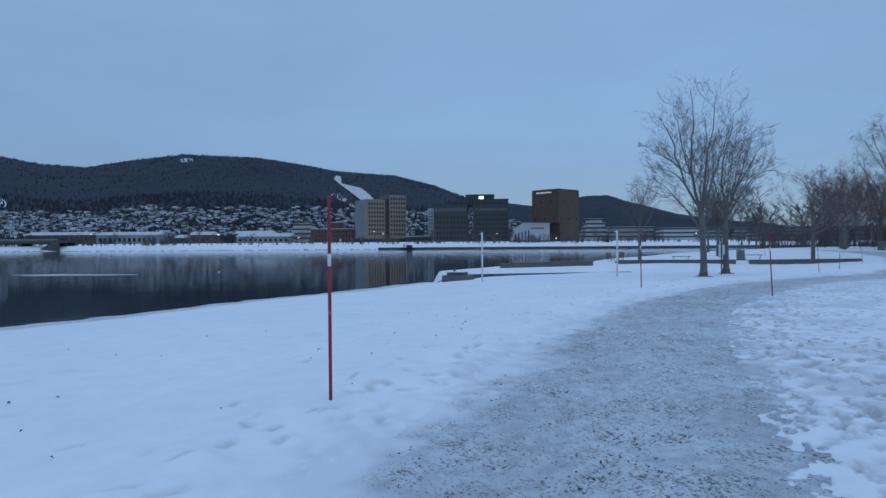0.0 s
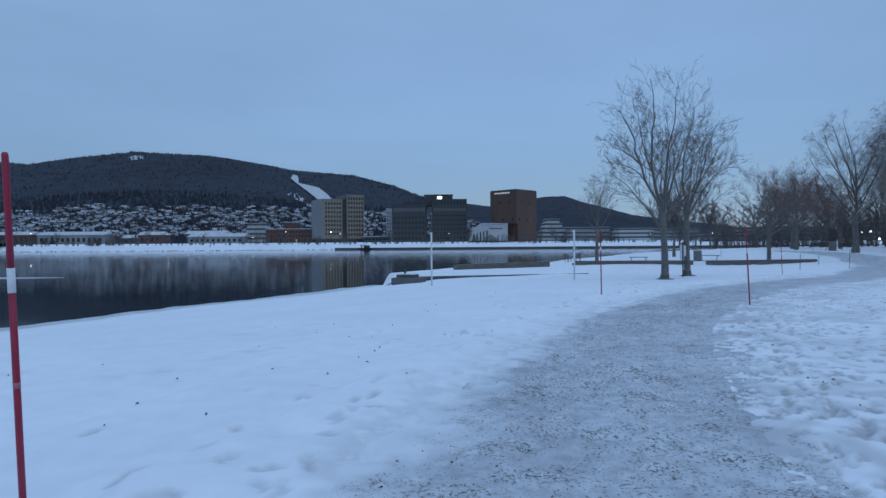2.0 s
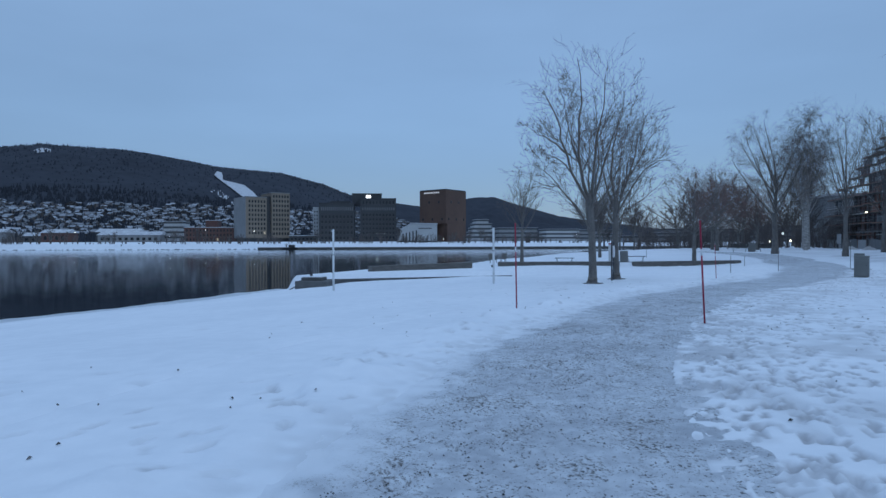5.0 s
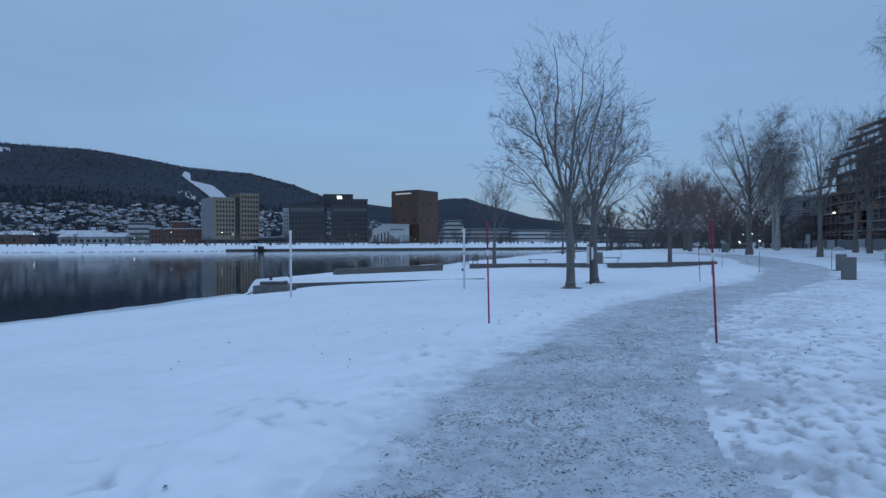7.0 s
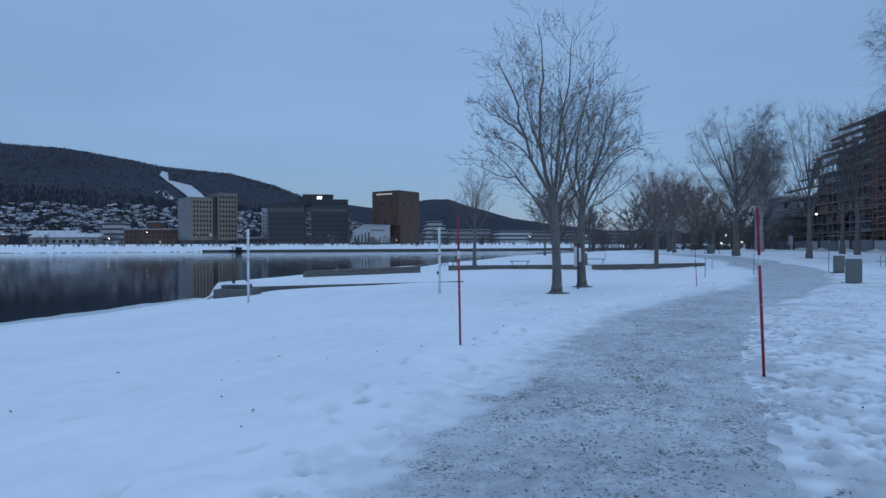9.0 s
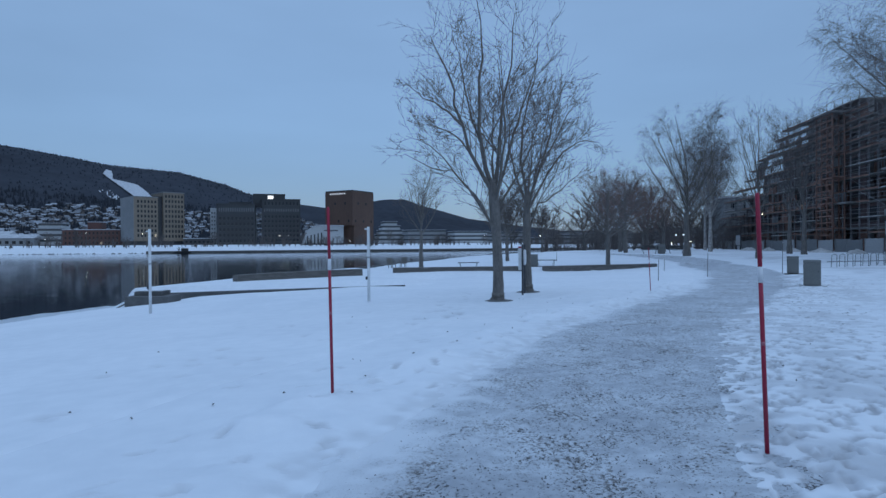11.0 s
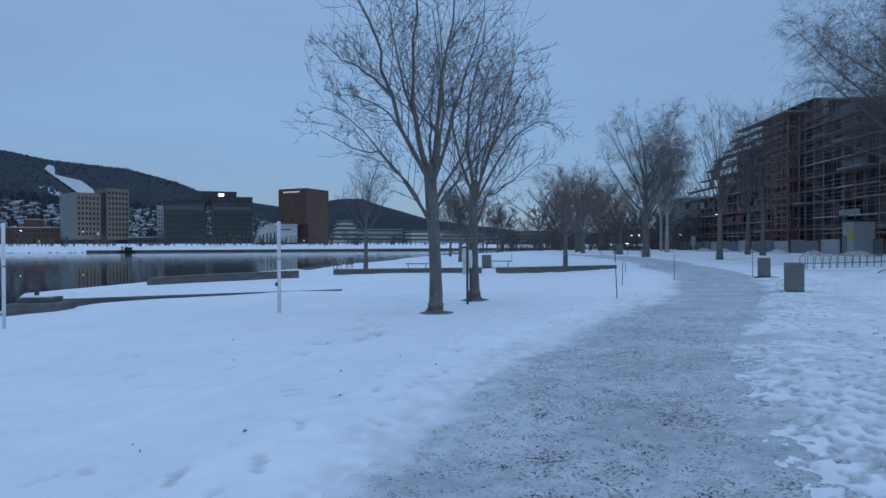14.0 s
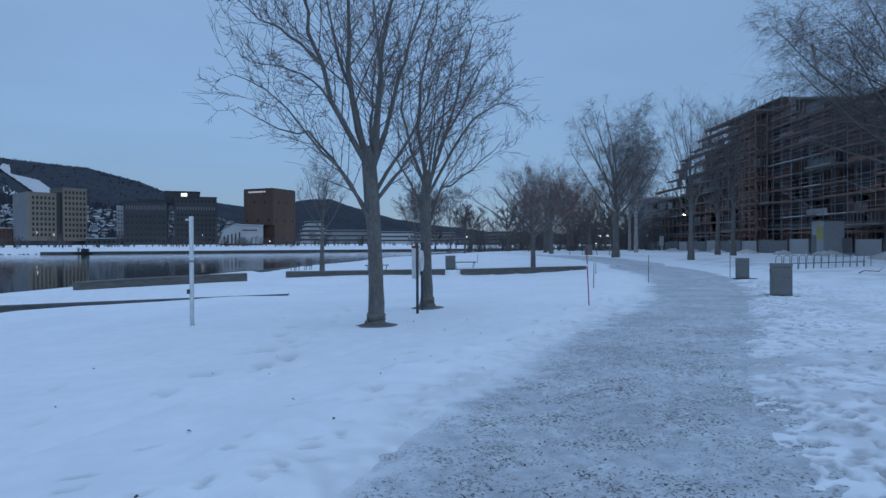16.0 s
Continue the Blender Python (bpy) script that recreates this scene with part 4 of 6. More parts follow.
def park_bench(x, y, turn, back, label, group):
    t = thing("park_bench", pose(x, y, ground_z(x, y), 0, 0, turn), label, "bench", group)
    for k in range(4):
        part("seat_slat", box(1.75, 0.095, 0.05, (0, -0.165 + 0.11 * k, 0.42), 0.006), BENCH_WOOD, t)
    for sx in (-0.72, 0.72):
        V, F = tube([(sx, -0.2, 0.43), (sx * 0.93, -0.23, 0.2), (sx * 0.86, -0.26, -0.05)], [0.022] * 3, 8)
        mesh_object("leg", V, F, GALV, t, True)
        V, F = tube([(sx, 0.2, 0.43), (sx * 0.93, 0.23, 0.2), (sx * 0.86, 0.26, -0.05)], [0.022] * 3, 8)
        mesh_object("leg", V, F, GALV, t, True)
        part("bearer", box(0.05, 0.46, 0.04, (sx, 0, 0.39), 0.006), GALV, t)
        if back:
            V, F = tube([(sx, 0.2, 0.4), (sx, 0.27, 0.65), (sx, 0.34, 0.92)], [0.022] * 3, 8)
            mesh_object("back_post", V, F, GALV, t, True)
    if back:
        for k in range(3):
            part("back_slat", box(1.85, 0.035, 0.135, (0, 0.255 + 0.035 * k, 0.50 + 0.15 * k), 0.006), BENCH_WOOD, t)
    if not back:
        part("snow_cap", box(1.7, 0.4, 0.05, (0, 0, 0.467), 0.02), SNOW, t)
    return t


park_bench(20.4, 61.5, -12, False, "backless grey timber park bench with snow on it", "benches by the walls")
park_bench(26.6, 59.8, -14, False, "backless grey timber bench beside the bin", "benches by the walls")
park_bench(45.5, 73.4, 150, True, "timber park bench with backrest beside the path", "benches by the path")
park_bench(48.6, 72.9, 150, True, "timber park bench with backrest beside the path", "benches by the path")
for x, y, turn in ((16.9, 78.0, 20), (18.2, 78.4, -25)):
    t = thing("deck_chair", pose(x, y, ground_z(x, y), 0, 0, turn), "dark reclining outdoor chair by the river", "chair", "chairs by the river")
    part("seat", box(0.6, 0.75, 0.05, (0, 0, 0.36), 0.01), TIMBER, t)
    part("backrest", box(0.6, 0.05, 0.75, (0, 0.42, 0.36), 0.01, Matrix.Rotation(radians(-20), 4, "X")), TIMBER, t)
    for sx in (-0.25, 0.25):
        for sy in (-0.3, 0.3):
            part("leg", box(0.05, 0.05, 0.4, (sx, sy, -0.03)), TIMBER, t)

# lifebuoy stand: two dark posts, a white case with a red top
t = thing("lifebuoy_stand", pose(13.9, 33.88, ground_z(13.9, 33.88), 0, 0, 63), "lifebuoy stand, dark posts and white case", "lifebuoy stand")
for sx in (-0.48, 0.48):
    tube_part("post", [(sx, 0, -0.2), (sx, 0, 1.82), (sx, 0, 1.84)], [0.036, 0.036, 0.02], STEEL, t, 10)
part("case", box(0.72, 0.13, 0.80, (0, 0.10, 0.90), 0.03), WHITE_PAINT, t)
part("case_top", box(0.74, 0.14, 0.06, (0, 0.10, 1.70), 0.02), RED, t, "red top of the case")
part("crossbar", box(0.94, 0.03, 0.05, (0, 0.0, 1.25), 0.006), STEEL, t)
V, F = tube([(0.24 * math.cos(k * math.pi / 12), -0.04, 1.36 + 0.24 * math.sin(k * math.pi / 12)) for k in range(25)], [0.05] * 25, 8)
mesh_object("lifebuoy", V, F, WHITE_TAPE, t, True, "pale ring lifebuoy")


# ---------------------------------------------------------------- bare trees
def spline(ctrl, n):
    P = [Vector(c) for c in ctrl]
    P = [P[0] * 2 - P[1]] + P + [P[-1] * 2 - P[-2]]
    out = []
    segs = len(P) - 3
    for k in range(n + 1):
        u = k / n * segs
        i = min(int(u), segs - 1)
        f = u - i
        a, b, c, d = P[i:i + 4]
        out.append(0.5 * (2 * b + (c - a) * f + (2 * a - 5 * b + 4 * c - d) * f * f + (3 * b - a - 3 * c + d) * f ** 3))
    return out


def sprout(heap, pts, r0, r1, g, level, style):
    """Branches along a limb, each with finer ones, down to twigs."""
    counts, lens, lift, spread, sides = style["counts"], style["lens"], style["lift"], style["spread"], style["sides"]
    n = counts[level]
    total = sum((b - a).length for a, b in zip(pts, pts[1:]))
    n = max(1, int(round(n * (0.6 + 0.8 * g.random()))))
    start = style["start"] if level == 0 else 0.18
    for k in range(n):
        f = start + (1 - start) * (k + g.random()) / n
        f = min(f, 0.995)
        u = f * (len(pts) - 1)
        i = min(int(u), len(pts) - 2)
        p = pts[i].lerp(pts[i + 1], u - i)
        d = (pts[i + 1] - pts[i]).normalized()
        side = Vector((g.normal(), g.normal(), g.normal() * 0.6))
        side = side - d * side.dot(d)
        if side.length < 1e-3:
            continue
        side.normalize()
        w = spread[level] * (0.7 + 0.6 * g.random())
        v = (d + side * w + Vector((0, 0, lift[level]))).normalized()
        length = lens[level] * total * (1.08 - 0.62 * f) * (0.55 + 0.9 * g.random()) if level == 0 else lens[level] * total * (0.5 + 0.9 * g.random())
        length = max(length, 0.10)
        m = 4 if level < 2 else 3
        q, here, path_pts = v.copy(), p.copy(), [p.copy()]
        for s in range(m):
            q = (q + Vector((g.normal(), g.normal(), g.normal())) * style["wiggle"] + Vector((0, 0, style["tropism"][level]))).normalized()
            here = here + q * (length / m)
            path_pts.append(here.copy())
        ra = max(style["thin"], (r0 + (r1 - r0) * f) * style["taper"])
        rb = max(style["thin"] * 0.7, ra * 0.35)
        V, F = tube(path_pts, [ra + (rb - ra) * s / m for s in range(m + 1)], sides[level], False)
        heap.add(V, F)
        if level + 1 < len(counts):
            sprout(heap, path_pts, ra, rb, g, level + 1, style)


STREET = dict(counts=(11, 5, 3), lens=(0.36, 0.50, 0.55), lift=(0.02, 0.02, 0.05), spread=(1.0, 0.95, 0.9), tropism=(0.07, 0.05, 0.05), sides=(5, 3, 3),
              start=0.14, wiggle=0.09, taper=0.30, thin=0.0050)
FINE = dict(STREET, counts=(8, 5, 4), lens=(0.34, 0.55, 0.70), lift=(0.15, 0.1, 0.1), spread=(0.8, 0.8, 0.8), thin=0.0045, start=0.12, sides=(4, 3, 3))
WEEP = dict(counts=(9, 7, 6), lens=(0.32, 0.50, 0.80), lift=(0.15, 0.0, -0.25), spread=(0.9, 0.9, 0.8), tropism=(0.05, -0.03, -0.22), sides=(4, 3, 3), start=0.12,
            wiggle=0.10, taper=0.34, thin=0.0044)
SHRUB = dict(FINE, counts=(10, 8, 5), lens=(0.34, 0.45, 0.55), spread=(0.9, 1.0, 1.0), tropism=(0.05, 0.02, -0.04), thin=0.0052)
FAR = dict(FINE, counts=(8, 6, 4), thin=0.011)


def bare_tree(x, y, turn, trunk, trunk_r, limbs, style, seed, label, bark=BARK, twig=TWIG, group="bare park trees", pale=False, z=None, narrow=1.0, tall=1.0, slim=1.0):
    """trunk: points and radii; limbs: (points, base radius) in the tree's own axes."""
    g = np.random.default_rng(seed)
    t = thing("tree", pose(x, y, ground_z(x, y) if z is None else z, 0, 0, turn), label, "tree", group)
    tp = spline(trunk, 14)
    radii = np.interp(np.linspace(0, 1, 15), np.linspace(0, 1, len(trunk_r)), trunk_r)
    tp = [tp[0] - Vector((0, 0, 0.2))] + tp
    V, F = tube(tp, [radii[0] * 1.15] + list(radii), 14, False)
    V = [v + Vector((g.normal(), g.normal(), 0)) * radii[min(i // 14, 14)] * 0.05 for i, v in enumerate(V)]
    mesh_object("trunk", V, F, bark, t, True)
    if pale:
        tube_part("lichen_patch", [tp[2] + Vector((0, 0, 0.08)), tp[3], tp[3] + Vector((0, 0, 0.14))], [radii[1] * 1.045, radii[2] * 1.05, radii[2] * 1.02], BARK_PALE, t, 14,
                  "paler worn bark near the foot")
        V, F = tube([(0.05, -0.02, 0.0), (0.05, -0.02, 0.035)], [0.46, 0.34], 18)
        mesh_object("root_plate", [v + Vector((g.normal(), g.normal(), 0)) * 0.03 for v in V], F, CONCRETE_DARK, t, False, "thawed dark earth at the foot")
    heap = Heap()
    for ctrl, r in limbs:
        ctrl = [(a * narrow, b * narrow, c if c < 3 else 3 + (c - 3) * tall) for a, b, c in ctrl]
        pts, r = spline(ctrl, 9), r * slim
        pts = [p + Vector((g.normal(), g.normal(), g.normal())) * 0.035 * min(1.0, i / 3) for i, p in enumerate(pts)]
        rr = [max(style["thin"] * 1.2, r * (1 - 0.86 * (i / 9) ** 0.8)) for i in range(10)]
        V, F = tube(pts, rr, 8, False)
        mesh_object("limb", V, F, bark, t, True)
        sprout(heap, pts, r, r * 0.14, g, 0, style)
    tagged(heap.done("twig_crown", [twig], t), kind="stuff")
    return t


def grown_limbs(g, height, spread, first, count, r, rise=0.5, lean=0.0):
    """Limbs round a trunk, from the first fork to the top."""
    out = [([(0, 0, first * 0.9), (0.15 * g.normal(), 0.15 * g.normal(), height * 0.6), (0.3 * g.normal() + lean, 0.3 * g.normal(), height)], r)]
    for k in range(count):
        h0 = first + (height * 0.55 - first) * (k / max(1, count - 1))
        a = k * 2.4 + g.normal() * 0.3
        reach = spread * (1 - 0.45 * k / count) * (0.8 + 0.35 * g.random())
        h1 = h0 + (height - h0) * (rise + 0.3 * (k / count) + 0.12 * g.normal())
        ca, sa = math.cos(a), math.sin(a)
        out.append(([(0, 0, h0), (reach * 0.42 * ca, reach * 0.42 * sa, h0 + (h1 - h0) * 0.36), (reach * 0.8 * ca, reach * 0.8 * sa, h0 + (h1 - h0) * 0.75),
                     (reach * ca, reach * sa, h1)], r * (0.75 - 0.3 * k / count)))
    return out


AVENUE_LABEL = "tall bare street tree with ascending limbs in snow"
bare_tree(12.07, 31.66, -18.5, [(0, 0, 0), (0.02, 0, 0.35), (0, 0, 1.7), (-0.09, 0, 3.1), (-0.16, 0, 3.95)], (0.27, 0.19, 0.165, 0.155, 0.165, 0.17, 0.13), [
    ([(-0.15, 0, 3.7), (-0.5, 0.05, 5.0), (-0.62, 0.1, 6.3), (-0.55, 0.1, 7.9), (-0.5, 0.2, 9.1), (-0.62, 0.2, 10.5)], 0.105),
    ([(-0.18, -0.05, 3.6), (-0.85, -0.3, 4.9), (-1.34, -0.5, 6.3), (-1.45, -0.6, 7.2), (-1.9, -0.7, 8.1), (-2.3, -0.8, 8.9)], 0.090),
    ([(-0.7, -0.2, 4.6), (-1.25, -0.1, 5.4), (-2.0, 0.2, 5.9), (-3.0, 0.4, 6.15)], 0.050),
    ([(-1.1, -0.4, 5.8), (-1.9, -0.6, 6.5), (-2.5, -0.7, 6.8), (-3.1, -0.8, 7.3)], 0.048),
    ([(-0.05, 0.03, 2.35), (-0.79, 0.2, 3.4), (-1.44, 0.3, 4.3), (-2.2, 0.3, 4.5), (-3.3, 0.4, 5.05)], 0.065),
    ([(-0.04, -0.05, 2.2), (-0.6, -0.5, 3.2), (-1.2, -1.0, 4.0), (-2.1, -1.4, 4.9), (-2.9, -1.7, 5.3)], 0.055),
    ([(-0.08, 0.02, 3.7), (0.12, 0.1, 5.2), (0.16, 0.2, 6.3), (0.42, 0.2, 7.7), (0.6, 0.3, 9.0), (0.7, 0.3, 10.0)], 0.085),
    ([(0.0, -0.02, 3.6), (0.5, -0.2, 5.2), (0.8, -0.3, 6.2), (1.16, -0.4, 7.3), (1.40, -0.4, 8.7)], 0.075),
    ([(0.04, 0.0, 2.75), (0.6, 0.1, 3.5), (1.2, 0.3, 4.2), (1.9, 0.5, 5.2)], 0.055),
    ([(0.0, 0.1, 3.3), (-0.1, 1.0, 4.8), (-0.1, 1.8, 6.2), (0.1, 2.5, 7.6)], 0.070),
    ([(-0.05, -0.1, 3.3), (0.2, -1.0, 4.7), (0.2, -1.8, 6.1), (0.0, -2.4, 7.5)], 0.070),
    ([(-0.5, 0.1, 5.2), (-1.0, 0.5, 6.8), (-1.3, 0.7, 8.3), (-1.55, 0.8, 9.6)], 0.055),
    ([(0.05, 0.05, 3.0), (0.8, 0.7, 4.4), (1.4, 1.2, 5.8), (1.9, 1.5, 7.0)], 0.060),
] + grown_limbs(np.random.default_rng(5), 9.2, 2.7, 2.7, 5, 0.05, 0.6)[1:], STREET, 21, AVENUE_LABEL, pale=True, narrow=0.93, tall=0.92, slim=0.8)
bare_tree(14.45, 34.8, -18.5, [(0, 0, 0), (0.0, 0, 0.4), (-0.03, 0, 1.7), (-0.02, 0, 3.0), (0.0, 0, 3.9)], (0.26, 0.18, 0.155, 0.15, 0.15, 0.14, 0.11), [
    ([(0.0, 0, 3.6), (-0.25, 0.1, 5.4), (-0.1, 0.1, 6.9), (0.3, 0.1, 8.3), (0.45, 0.1, 9.4)], 0.085),
    ([(0.0, 0, 3.3), (0.77, 0.1, 5.5), (1.2, 0.2, 7.2), (1.7, 0.2, 8.4)], 0.078),
    ([(0.05, 0, 3.2), (1.2, -0.2, 5.1), (2.2, -0.2, 5.9), (3.0, -0.3, 5.8)], 0.060),
    ([(0.05, 0, 2.4), (0.55, 0.1, 3.4), (1.45, 0.2, 4.0), (2.55, 0.2, 4.9)], 0.062),
    ([(-0.03, 0, 3.4), (-0.65, 0.1, 5.2), (-0.75, 0.2, 6.8), (-0.95, 0.2, 8.2)], 0.068),
    ([(-0.03, 0, 2.6), (-0.6, -0.1, 3.7), (-1.1, -0.2, 4.4), (-1.7, -0.2, 5.2)], 0.052),
    ([(0.0, 0.1, 3.0), (0.2, 1.0, 4.6), (0.4, 1.8, 6.2), (0.5, 2.3, 7.4)], 0.060),
    ([(0.0, -0.1, 3.0), (0.3, -1.0, 4.6), (0.5, -1.8, 6.0), (0.8, -2.3, 7.2)], 0.060),
    ([(0.4, 0.1, 4.6), (1.3, 0.3, 6.2), (2.0, 0.4, 7.4), (2.5, 0.4, 8.0)], 0.050),
] + grown_limbs(np.random.default_rng(6), 8.6, 2.5, 2.7, 4, 0.045, 0.6)[1:], STREET, 22, AVENUE_LABEL, pale=True, narrow=0.90, tall=0.94, slim=0.8)

g = np.random.default_rng(77)
# slim fan-shaped tree by the river wall
bare_tree(16.74, 63.2, 0, [(0, 0, 0), (0, 0, 1.5), (0.05, 0, 3.2)], (0.2, 0.15, 0.13), grown_limbs(g, 8.6, 2.1, 2.9, 9, 0.085, 0.62), FINE, 31,
          "slim bare young tree behind the seat wall")
# low spreading tree behind the seat wall
bare_tree(31.0, 57.4, 0, [(0, 0, 0), (0, 0, 1.4), (0.05, 0, 2.6)], (0.19, 0.16, 0.14), grown_limbs(g, 7.2, 4.3, 2.2, 12, 0.10, 0.48), FINE, 32,
          "low spreading bare tree behind the seat wall")
# tall bare tree on the far bend of the path
bare_tree(43.6, 64.3, 0, [(0, 0, 0), (0, 0, 1.5), (-0.1, 0, 4.2)], (0.40, 0.26, 0.22), grown_limbs(g, 13.6, 4.6, 3.4, 15, 0.13, 0.62, -1.3), WEEP, 33,
          "tall wide bare birch beside the path bend")
bare_tree(45.2, 56.8, 0, [(0, 0, 0), (0, 0, 2.0), (0, 0, 4.4)], (0.30, 0.18, 0.15), grown_limbs(g, 12.3, 2.4, 3.0, 13, 0.08, 0.6), FINE, 34,
          "tall slim bare tree before the building site")
for x, y, h, s, sd in ((56.8, 65.3, 15.0, 2.5, 35), (55.2, 61.9, 14.0, 2.4, 36)):
    bare_tree(x, y, sd * 40, [(0, 0, 0), (0, 0, 2.0), (0.1, 0, 4.5)], (0.30, 0.19, 0.16), grown_limbs(g, h, s, 3.4, 13, 0.08, 0.6), FINE, sd,
              "tall bare tree before the building site")
# great weeping birch whose crown hangs into view
bare_tree(53.5, 44.5, 40, [(0, 0, 0), (0, 0, 3.0), (-0.2, 0, 7.0)], (0.6, 0.42, 0.36), grown_limbs(g, 21.5, 12.5, 6.0, 26, 0.15, 0.42), dict(WEEP, counts=(13, 8, 8), lens=(0.34, 0.48, 0.8), thin=0.0052), 37,
          "great weeping birch with hanging bare twigs")
# pale birches and dark trees farther off
for x, y, h, s, sd in ((68.5, 92, 21, 3.6, 41), (73, 99, 18, 3.2, 42), (62, 84, 15, 3.0, 43)):
    bare_tree(x, y, sd * 31, [(0, 0, 0), (0, 0, 3.0), (0.1, 0, 6)], (0.28, 0.2, 0.17), grown_limbs(g, h, s, 4.5, 13, 0.10, 0.6), dict(WEEP, thin=0.008, counts=(8, 6, 5)), sd,
              "tall pale-stemmed birch with hanging twigs", BIRCH)
for x, y, h, s, sd in ((47.8, 82, 10.5, 5.2, 51), (53, 92, 11.5, 5.5, 52), (57.5, 88, 9.5, 4.5, 53), (59, 101, 12, 5.0, 54), (66, 106, 12, 5.2, 55)):
    bare_tree(x, y, sd * 57, [(0, 0, 0), (0, 0, 1.2), (0, 0, 2.8)], (0.28, 0.21, 0.18), grown_limbs(g, h, s, 2.2, 15, 0.11, 0.55), SHRUB, sd,
              "dense dark reddish bare tree in the park", BARK, TWIG_RED)
for x, y, h, s, sd in ((34, 92, 9, 2.6, 61), (40, 104, 10, 3.0, 62), (28.3, 73.1, 6.5, 1.6, 63), (52, 124, 12, 3.6, 64), (47, 106, 7, 2.4, 65), (84, 118, 15, 4.5, 66), (76, 128, 14, 4.5, 67), (97, 128, 15, 5, 68)):
    bare_tree(x, y, sd * 23, [(0, 0, 0), (0, 0, 1.2), (0, 0, 2.6)], (0.2, 0.15, 0.12), grown_limbs(g, h, s, 2.4, 9, 0.09, 0.62), FAR, sd, "slender bare tree farther along the river")


def thicket(label, seed, count, place, tall, stems, twigs, thick=1.0, material=TWIG):
    """Bare bushes and saplings, one mesh; place(g) gives x, y and a scale."""
    g = np.random.default_rng(seed)
    heap = Heap()
    for k in range(count):
        x, y, scale = place(g)
        h = g.uniform(*tall) * scale
        base = Vector((x, y, ground_z(x, y) - 0.1))
        for j in range(stems):
            d = Vector((g.normal() * 0.22, g.normal() * 0.22, 1)).normalized()
            pts = [base, base + d * h * 0.4, base + d * h * 0.75 + Vector((g.normal(), g.normal(), 0)) * h * 0.06, base + d * h + Vector((g.normal(), g.normal(), -0.2)) * 0.12 * h]
            heap.add(*tube(pts, [0.035 * thick, 0.024 * thick, 0.014 * thick, 0.007 * thick], 3, False))
            for q in range(twigs):
                f = g.uniform(0.25, 1.0)
                i = min(2, int(f * 3))
                p = pts[i].lerp(pts[i + 1], f * 3 - i)
                e = Vector((g.normal(), g.normal(), 0.5 + 0.4 * g.normal())).normalized() * h * g.uniform(0.08, 0.22)
                heap.add(*tube([p, p + e * 0.6, p + e + Vector((0, 0, -0.06 * h * g.random()))], [0.011 * thick, 0.008 * thick, 0.006 * thick], 3, False))
    return tagged(heap.done("thicket", [material]), label, "bushes", kind="stuff")


def park_end(g):
    w = g.random()
    return 58 + 62 * w + g.normal(0, 3), 118 + 6 * math.sin(w * 9) + g.normal(0, 7), 0.75 + 0.5 * float(vnoise(w * 9, 0.3, 84))


def river_bank(g):
    x = g.uniform(-420, 330)
    return x, 361 + g.normal(0, 2.5), max(0.25, 0.75 + 1.5 * float(vnoise(x / 14, 0.7, 85)))


thicket("hazy thicket of bare bushes and saplings", 83, 420, park_end, (3.0, 8.5), 7, 9)
thicket("bare trees and bushes along the far bank", 86, 560, river_bank, (2.5, 7.5), 5, 8, 4.5)


# ---------------------------------------------------------------- buildings across the river
BEIGE = mat("beige_facade", (0.27, 0.215, 0.165), (0.20, 0.165, 0.13), rough=0.85, scale=0.1, fine=1.5, bump=0.05)
GREYWALL = mat("grey_facade", (0.24, 0.245, 0.25), (0.18, 0.185, 0.19), rough=0.85, scale=0.1, fine=1.5, bump=0.05)
DARKWALL = mat("dark_slate_facade", (0.050, 0.052, 0.056), (0.034, 0.036, 0.040), rough=0.6, scale=0.1, fine=1.0, bump=0.05)
RUST = mat("rust_brown_cladding", (0.120, 0.066, 0.047), (0.082, 0.046, 0.034), rough=0.75, scale=0.12, fine=0.8, bump=0.05, stretch=(1, 1, 0.3))
BRICK = mat("dark_red_brick", (0.13, 0.062, 0.05), (0.085, 0.045, 0.04), rough=0.9, scale=0.2, fine=2, bump=0.05)
PALEWALL = mat("pale_render", (0.45, 0.46, 0.46), (0.35, 0.36, 0.37), rough=0.8, scale=0.1, fine=1.2, bump=0.05)
GLASS_DARK = mat("dark_window_glass", (0.022, 0.026, 0.032), (0.014, 0.016, 0.02), rough=0.12, bump=0)
# glass lightened and ledges dimmed: distance haze painted into these two
GLASS_PALE = mat("hazed_window_band", (0.085, 0.09, 0.10), (0.06, 0.065, 0.07), rough=0.25, bump=0)
LEDGE = mat("snowy_ledge", (0.42, 0.43, 0.45), (0.32, 0.33, 0.35), rough=0.8, bump=0)
FRAME = mat("window_frame_grey", (0.20, 0.20, 0.20), rough=0.6, bump=0)
LAMP = mat("lamp_glow", (0.8, 0.75, 0.65), emit=(1.0, 0.86, 0.66), strength=30, bump=0)
LAMP_COOL = mat("cool_lamp_glow", (0.8, 0.82, 0.85), emit=(0.82, 0.95, 1.0), strength=14, bump=0)
SIGN_GLOW = mat("lit_sign", (0.8, 0.8, 0.82), emit=(0.9, 0.96, 1.0), strength=3.5, bump=0)
SIGN_PALE = mat("pale_sign_letters", (0.75, 0.74, 0.72), emit=(1.0, 0.95, 0.9), strength=0.5, bump=0)
LIT_ROOM = mat("lit_window", (0.5, 0.42, 0.3), emit=(1.0, 0.78, 0.48), strength=0.6, bump=0)


